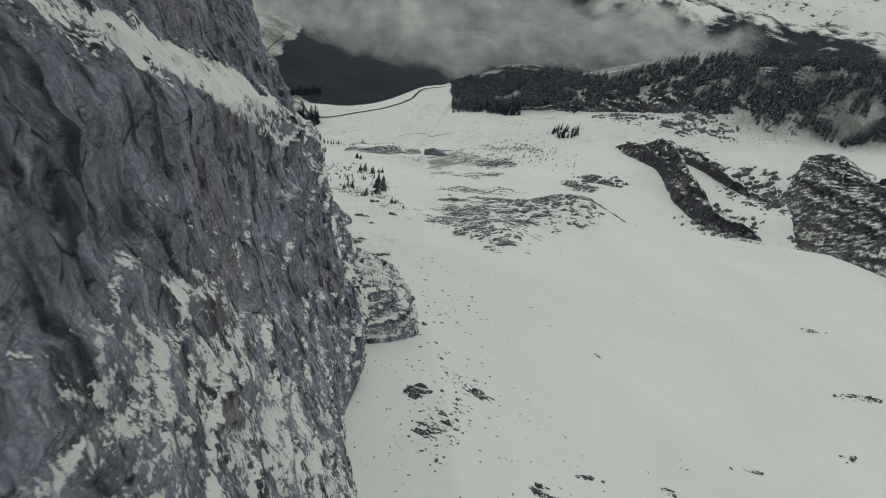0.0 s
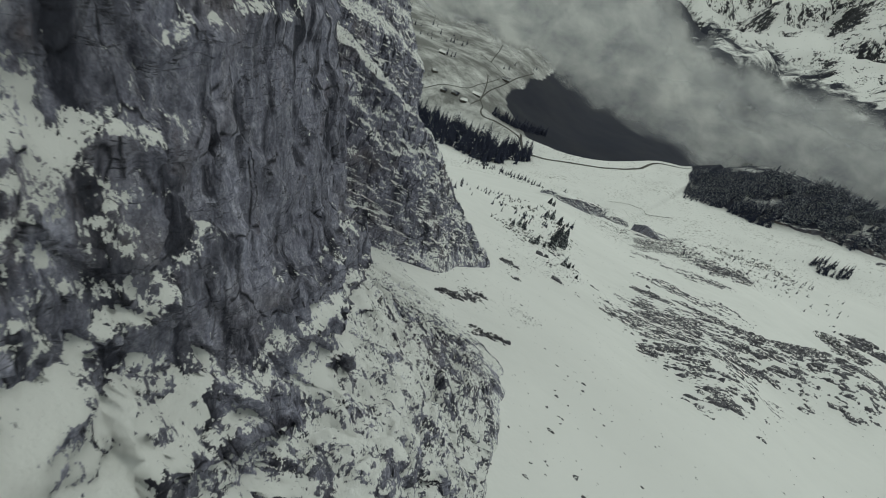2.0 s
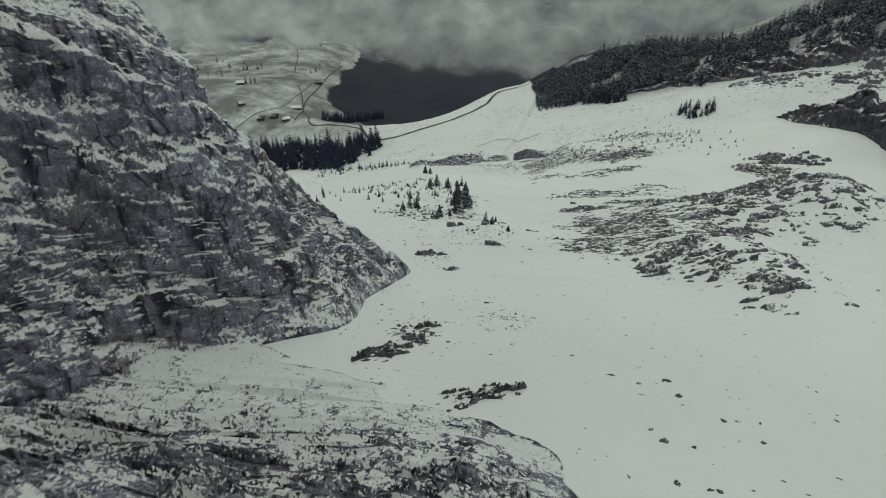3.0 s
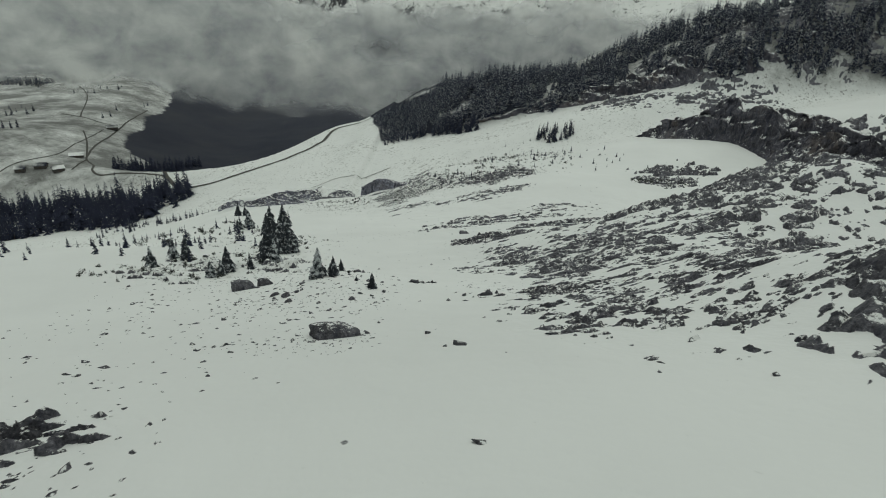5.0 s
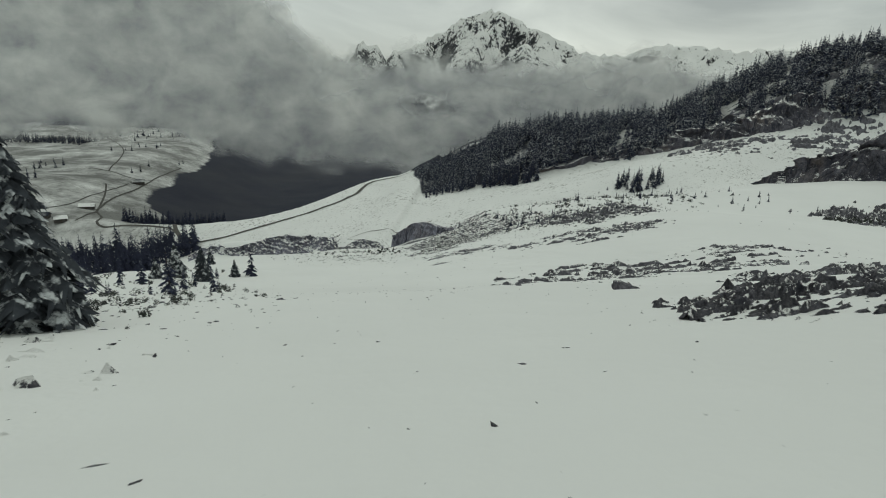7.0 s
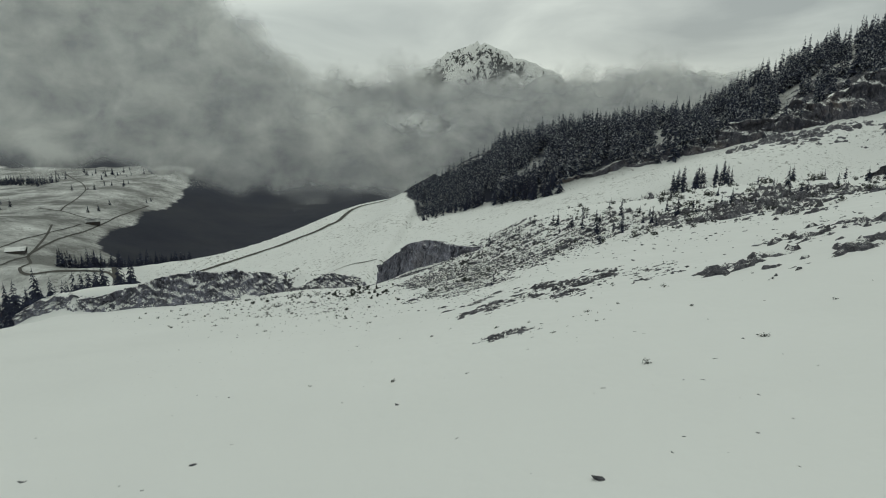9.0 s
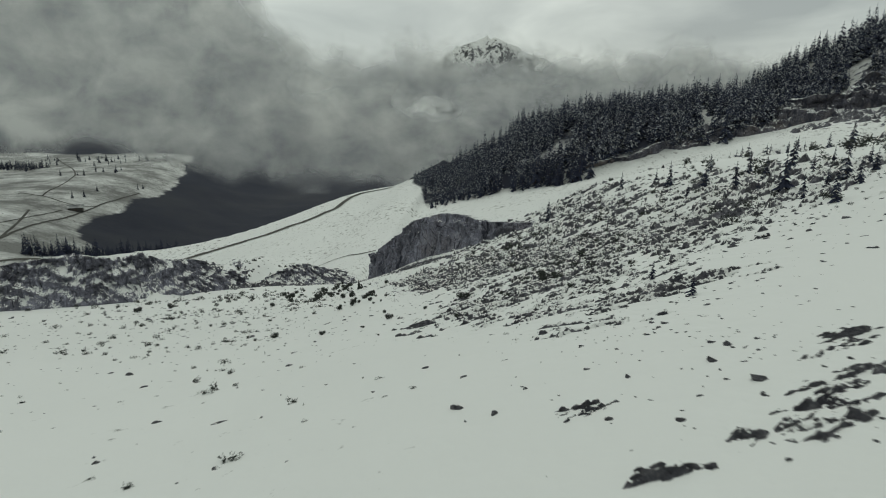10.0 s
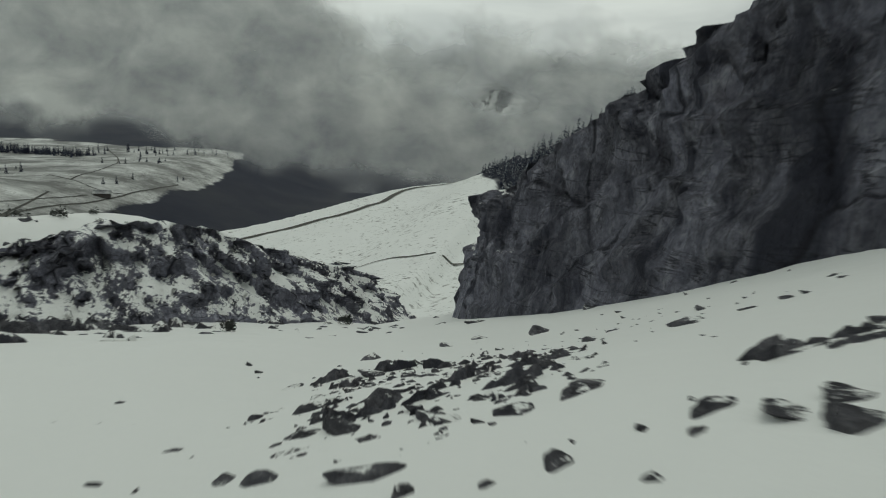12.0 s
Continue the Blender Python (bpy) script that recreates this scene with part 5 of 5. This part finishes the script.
rubble(scatter(260, -9, 254, 11, 13, (0.1, 0.55), 0.7) + scatter(160, -25, 275, 16, 20, (0.2, 0.8), 0.7) + scatter(160, 20, 329, 4, 6, (0.06, 0.26), 0.8) + scatter(420, 22, 337, 7, 11, (0.05, 0.24), 0.8) + scatter(330, 8, 348, 20, 24, (0.08, 0.3), 0.75) + scatter(260, 2, 362, 20, 10, (0.08, 0.3), 0.75) + scatter(260, 14, 372, 7, 9, (0.05, 0.2), 0.8) + scatter(500, 12, 268, 30, 45, (0.08, 0.3), 0.7) + scatter(420, 20, 384, 6, 9, (0.08, 0.35), 0.8), CHIPS)
stone_models = []
for k, (v, f) in enumerate(STONES + SLABS):
    stone_models.append(tagged(part("rock", v, [tuple(map(int, q)) for q in f], stone_rock), "weathered grey limestone rock lying in snow", "rock", "rocks in the snow"))


def lay(k, x, y, size, high=1.0, turn=0.0, lift=0.0):
    return copy_thing(stone_models[k], Matrix.LocRotScale((x, y, ground_z(x, y) + lift * size), Euler((rng.uniform(-0.15, 0.15), rng.uniform(-0.15, 0.15), turn)), (size, size, size * high)))


def block_boulder(x, y, size, turn, tip, label):
    """A big angular block, split faces and worn edges."""
    bm = bmesh.new()
    bmesh.ops.create_cube(bm, size=1.0)
    bmesh.ops.subdivide_edges(bm, edges=bm.edges[:], cuts=7, use_grid_fill=True)
    for v in bm.verts:
        p = v.co.copy()
        far = sum(abs(c) ** 6 for c in p) ** (1 / 6)
        p *= 0.5 / max(far, 0.01)
        if p.x + 0.6 * p.z > 0.48:
            p.x -= p.x + 0.6 * p.z - 0.48
        if -p.y + 0.9 * p.z > 0.55:
            p.y += (-p.y + 0.9 * p.z - 0.55) * 0.7
        p += Vector((noise.noise(p * 2.3), noise.noise(p * 2.3 + Vector((7, 0, 0))), noise.noise(p * 2.3 + Vector((0, 9, 0))))) * 0.09
        p += Vector((noise.noise(p * 9), noise.noise(p * 9 + Vector((7, 0, 0))), noise.noise(p * 9 + Vector((0, 9, 0))))) * 0.018
        v.co = Vector((p.x * size[0], p.y * size[1], p.z * size[2]))
    me = bpy.data.meshes.new("boulder")
    bm.to_mesh(me)
    bm.free()
    me.materials.append(stone_rock)
    ob = tagged(new("boulder", me), label, "boulder")
    ob.matrix_basis = Matrix.LocRotScale((x, y, ground_z(x, y) + size[2] * 0.22), Euler((tip, 0.12, turn)), None)
    return ob


block_boulder(-2.0, 188.4, (3.0, 2.3, 1.25), 0.3, -0.42, "large angular grey boulder capped with a strip of snow")
block_boulder(1.0, 214.2, (0.62, 0.4, 0.42), 0.4, -0.3, "small dark wedge-shaped boulder in the snow")
block_boulder(26.0, 260.5, (2.0, 1.1, 0.8), 0.1, 0.1, "pale grey boulder in the open snow")
block_boulder(-11.8, 214.5, (2.6, 1.6, 1.4), 0.3, -0.2, "grey split boulder beside small spruces")
block_boulder(-9.6, 215.6, (1.6, 1.1, 1.1), 0.5, -0.1, "grey angular boulder with snow on top, beside small spruces")
for x, y, size, k in [(-7.7, 207.2, 1.0, 2), (-6.5, 205.1, 1.2, 3), (-5.5, 205.8, 0.7, 5), (-6.0, 202.4, 0.9, 1), (-5.2, 209.6, 0.9, 4), (-0.4, 200.3, 0.8, 6), (1.5, 201.5, 0.5, 0), (2.8, 203.4, 0.6, 2), (0.5, 202.5, 0.6, 5), (3.8, 186.1, 0.5, 4), (10.4, 201.8, 0.7, 5),
                      (8.3, 199.4, 0.5, 6), (26.6, 260.2, 1.0, 4), (20, 270, 0.9, 1), (12, 225.8, 0.45, 3), (14.2, 218.7, 0.5, 0), (-1.8, 228.3, 0.5, 5)]:
    lay(k, x, y, size, 1.0, rng.uniform(0, 6.28), 0.1)
NEAR_ROCKS = [(11.0, 392.3, 0.57), (13.8, 392.9, 0.92), (17.8, 395.3, 0.98), (18.4, 394.8, 0.82), (12.2, 392.8, 0.4), (9.1, 392.0, 0.24), (13.4, 398.1, 0.63), (15.6, 395.7, 0.68), (15.2, 387.9, 0.52), (10.7, 387.2, 0.45), (10.1, 389.0, 0.36), (10.1, 390.5, 0.42),
              (10.8, 388.1, 0.42), (11.1, 388.0, 0.6), (10.4, 387.3, 0.34), (11.2, 390.5, 0.7), (11.4, 388.6, 0.76), (11.8, 388.6, 0.56), (11.9, 387.8, 0.4), (12.4, 387.7, 0.54), (11.5, 387.0, 0.46), (11.6, 386.6, 0.3), (12.9, 389.6, 0.52),
              (12.4, 386.6, 0.4), (13.0, 387.9, 0.58), (12.9, 386.8, 0.18), (13.1, 386.6, 0.2), (12.7, 386.2, 0.17), (13.4, 386.9, 0.45), (13.6, 386.6, 0.52), (13.7, 386.3, 0.64), (13.9, 386.6, 0.52), (12.0, 386.5, 0.18), (12.2, 388.2, 0.3),
              (14.9, 390.1, 0.7), (12.0, 390.5, 0.56), (12.8, 393.5, 0.5), (9.7, 388.1, 0.16), (9.5, 387.4, 0.2), (9.4, 391.5, 0.3), (13.9, 390.6, 0.32)]
SLOPE_ROCKS = [(14.4, 341.5, 0.55), (16.0, 339.7, 0.36), (17.1, 339.7, 0.28), (17.7, 340.9, 0.31), (17.9, 340.2, 0.32), (17.8, 339.3, 0.28), (18.0, 338.6, 0.35), (18.2, 338.4, 0.35), (18.2, 339.1, 0.19), (18.6, 338.8, 0.25), (17.1, 346.7, 0.54),
               (21.7, 348.3, 0.8), (18.8, 345.0, 0.73), (21.1, 341.8, 0.62), (20.9, 342.3, 0.63), (23.8, 348.9, 0.8), (16.5, 343.5, 0.25), (6.2, 357.1, 0.8)]
GAP_ROCKS = [(13.8, 371.0, 0.11), (14.1, 371.0, 0.11), (13.9, 370.5, 0.08), (14.4, 371.0, 0.07), (14.0, 371.2, 0.1), (15.5, 372.6, 0.17), (16.3, 372.2, 0.33), (15.7, 371.1, 0.17), (15.3, 370.7, 0.07), (15.3, 371.3, 0.07), (16.1, 371.5, 0.14),
             (13.7, 374.8, 0.15), (13.8, 373.3, 0.09), (15.0, 372.7, 0.22), (16.5, 372.7, 0.21)]
BOWL_ROCKS = [(8.6, 120.1, 1.2), (7.0, 128.7, 0.9), (11.6, 128.6, 1.1), (11.5, 126.1, 1.1), (13.8, 123.2, 1.0), (14.9, 123.3, 0.8), (-1.1, 133.4, 1.1), (-7.2, 133.1, 0.9), (10.3, 119.6, 0.8), (9.7, 130.5, 0.8), (4.1, 131.7, 0.7), (8.9, 127.7, 0.8), (50.7, 92.3, 1.6), (37.3, 109.1, 1.4)]
UPPER_ROCKS = [(8.1, 332.7, 0.4), (9.8, 332.1, 0.3), (15.0, 328.8, 0.4), (15.5, 328.1, 0.34), (14.8, 332.7, 0.34), (15.5, 331.0, 0.34), (13.7, 331.0, 0.2), (4.5, 339.7, 0.6), (8.0, 330.1, 0.3), (10.6, 328.9, 0.3), (16.3, 329.0, 0.24)]
for x, y, size in NEAR_ROCKS + SLOPE_ROCKS + GAP_ROCKS + BOWL_ROCKS + UPPER_ROCKS:
    lay(rng.randrange(10), x, y, size * 0.68, 0.8, rng.uniform(-0.8, 0.8), -0.04)
for x, y, size in scatter(70, 11.9, 389.6, 1.8, 2.2, (0.1, 0.4), 0.7) + scatter(50, 12.4, 389.4, 4.2, 3.6, (0.05, 0.16), 0.7) + scatter(50, 15, 373, 3, 3, (0.04, 0.14), 0.7) + scatter(60, 15, 345, 9, 10, (0.12, 0.5), 0.7) + scatter(40, -6, 200, 9, 14, (0.2, 0.7), 0.7):
    lay(rng.randrange(10), x, y, size, 1.0, rng.uniform(0, 6.28), -0.14)
for model in stone_models:
    bpy.data.objects.remove(model)


# ---- farm buildings on the terrace ----
timber = plain("weathered_timber", (0.07, 0.064, 0.06), 0.9, 0.3, 2.0)


def farmhouse(x, y, long, wide, high, turn, label):
    """A timber farm building with a snow-covered gable roof: walls, two roof slopes, a door and windows."""
    thing = tagged(new("farmhouse"), label, "building", "farm buildings")
    thing.matrix_basis = Matrix.LocRotScale((x, y, ground_z(x, y) - 0.4), Euler((0, 0, turn)), None)
    a, b, ridge = long / 2, wide / 2, high + wide * 0.32
    part("wall", [(-a, -b, 0), (a, -b, 0), (a, b, 0), (-a, b, 0), (-a, -b, high), (a, -b, high), (a, b, high), (-a, b, high), (-a, 0, ridge), (a, 0, ridge)],
         [(0, 1, 5, 4), (2, 3, 7, 6), (1, 2, 6, 9, 5), (3, 0, 4, 8, 7)], timber, thing)
    for sg in (-1, 1):
        e, low, t = a + 0.6, high - 0.25, 0.25
        lower, upper = (sg * (b + 0.6), low), (0, ridge + 0.1)
        V = [(px, py, pz + dz) for dz in (0, t) for px in (-e, e) for py, pz in (lower, upper)]
        part("roof", V, [(0, 1, 3, 2), (4, 6, 7, 5), (0, 2, 6, 4), (1, 5, 7, 3), (0, 4, 5, 1), (2, 3, 7, 6)], snow, thing, "snow-covered roof slope")
    part("door", [(-0.6, -b - 0.05, 0.4), (0.6, -b - 0.05, 0.4), (0.6, -b - 0.05, 2.4), (-0.6, -b - 0.05, 2.4)], [(0, 1, 2, 3)], bark, thing)
    return thing


for x, y, long, wide, high, turn in [(-206, 653, 15, 8, 3.6, 0.25), (-223, 791, 16, 9, 5, 0.4), (-203, 610, 11, 8, 4.5, 0.6), (-230, 613, 10, 8, 4.5, 0.2), (-217, 616, 12, 8, 4.0, 0.1), (-260, 640, 10, 8, 4.5, 0.8), (-285, 700, 12, 8, 4.5, 0.3)]:
    farmhouse(x, y, long * 0.65, wide * 0.65, high * 0.65, turn, "timber farm building with a snow-covered roof among fields")
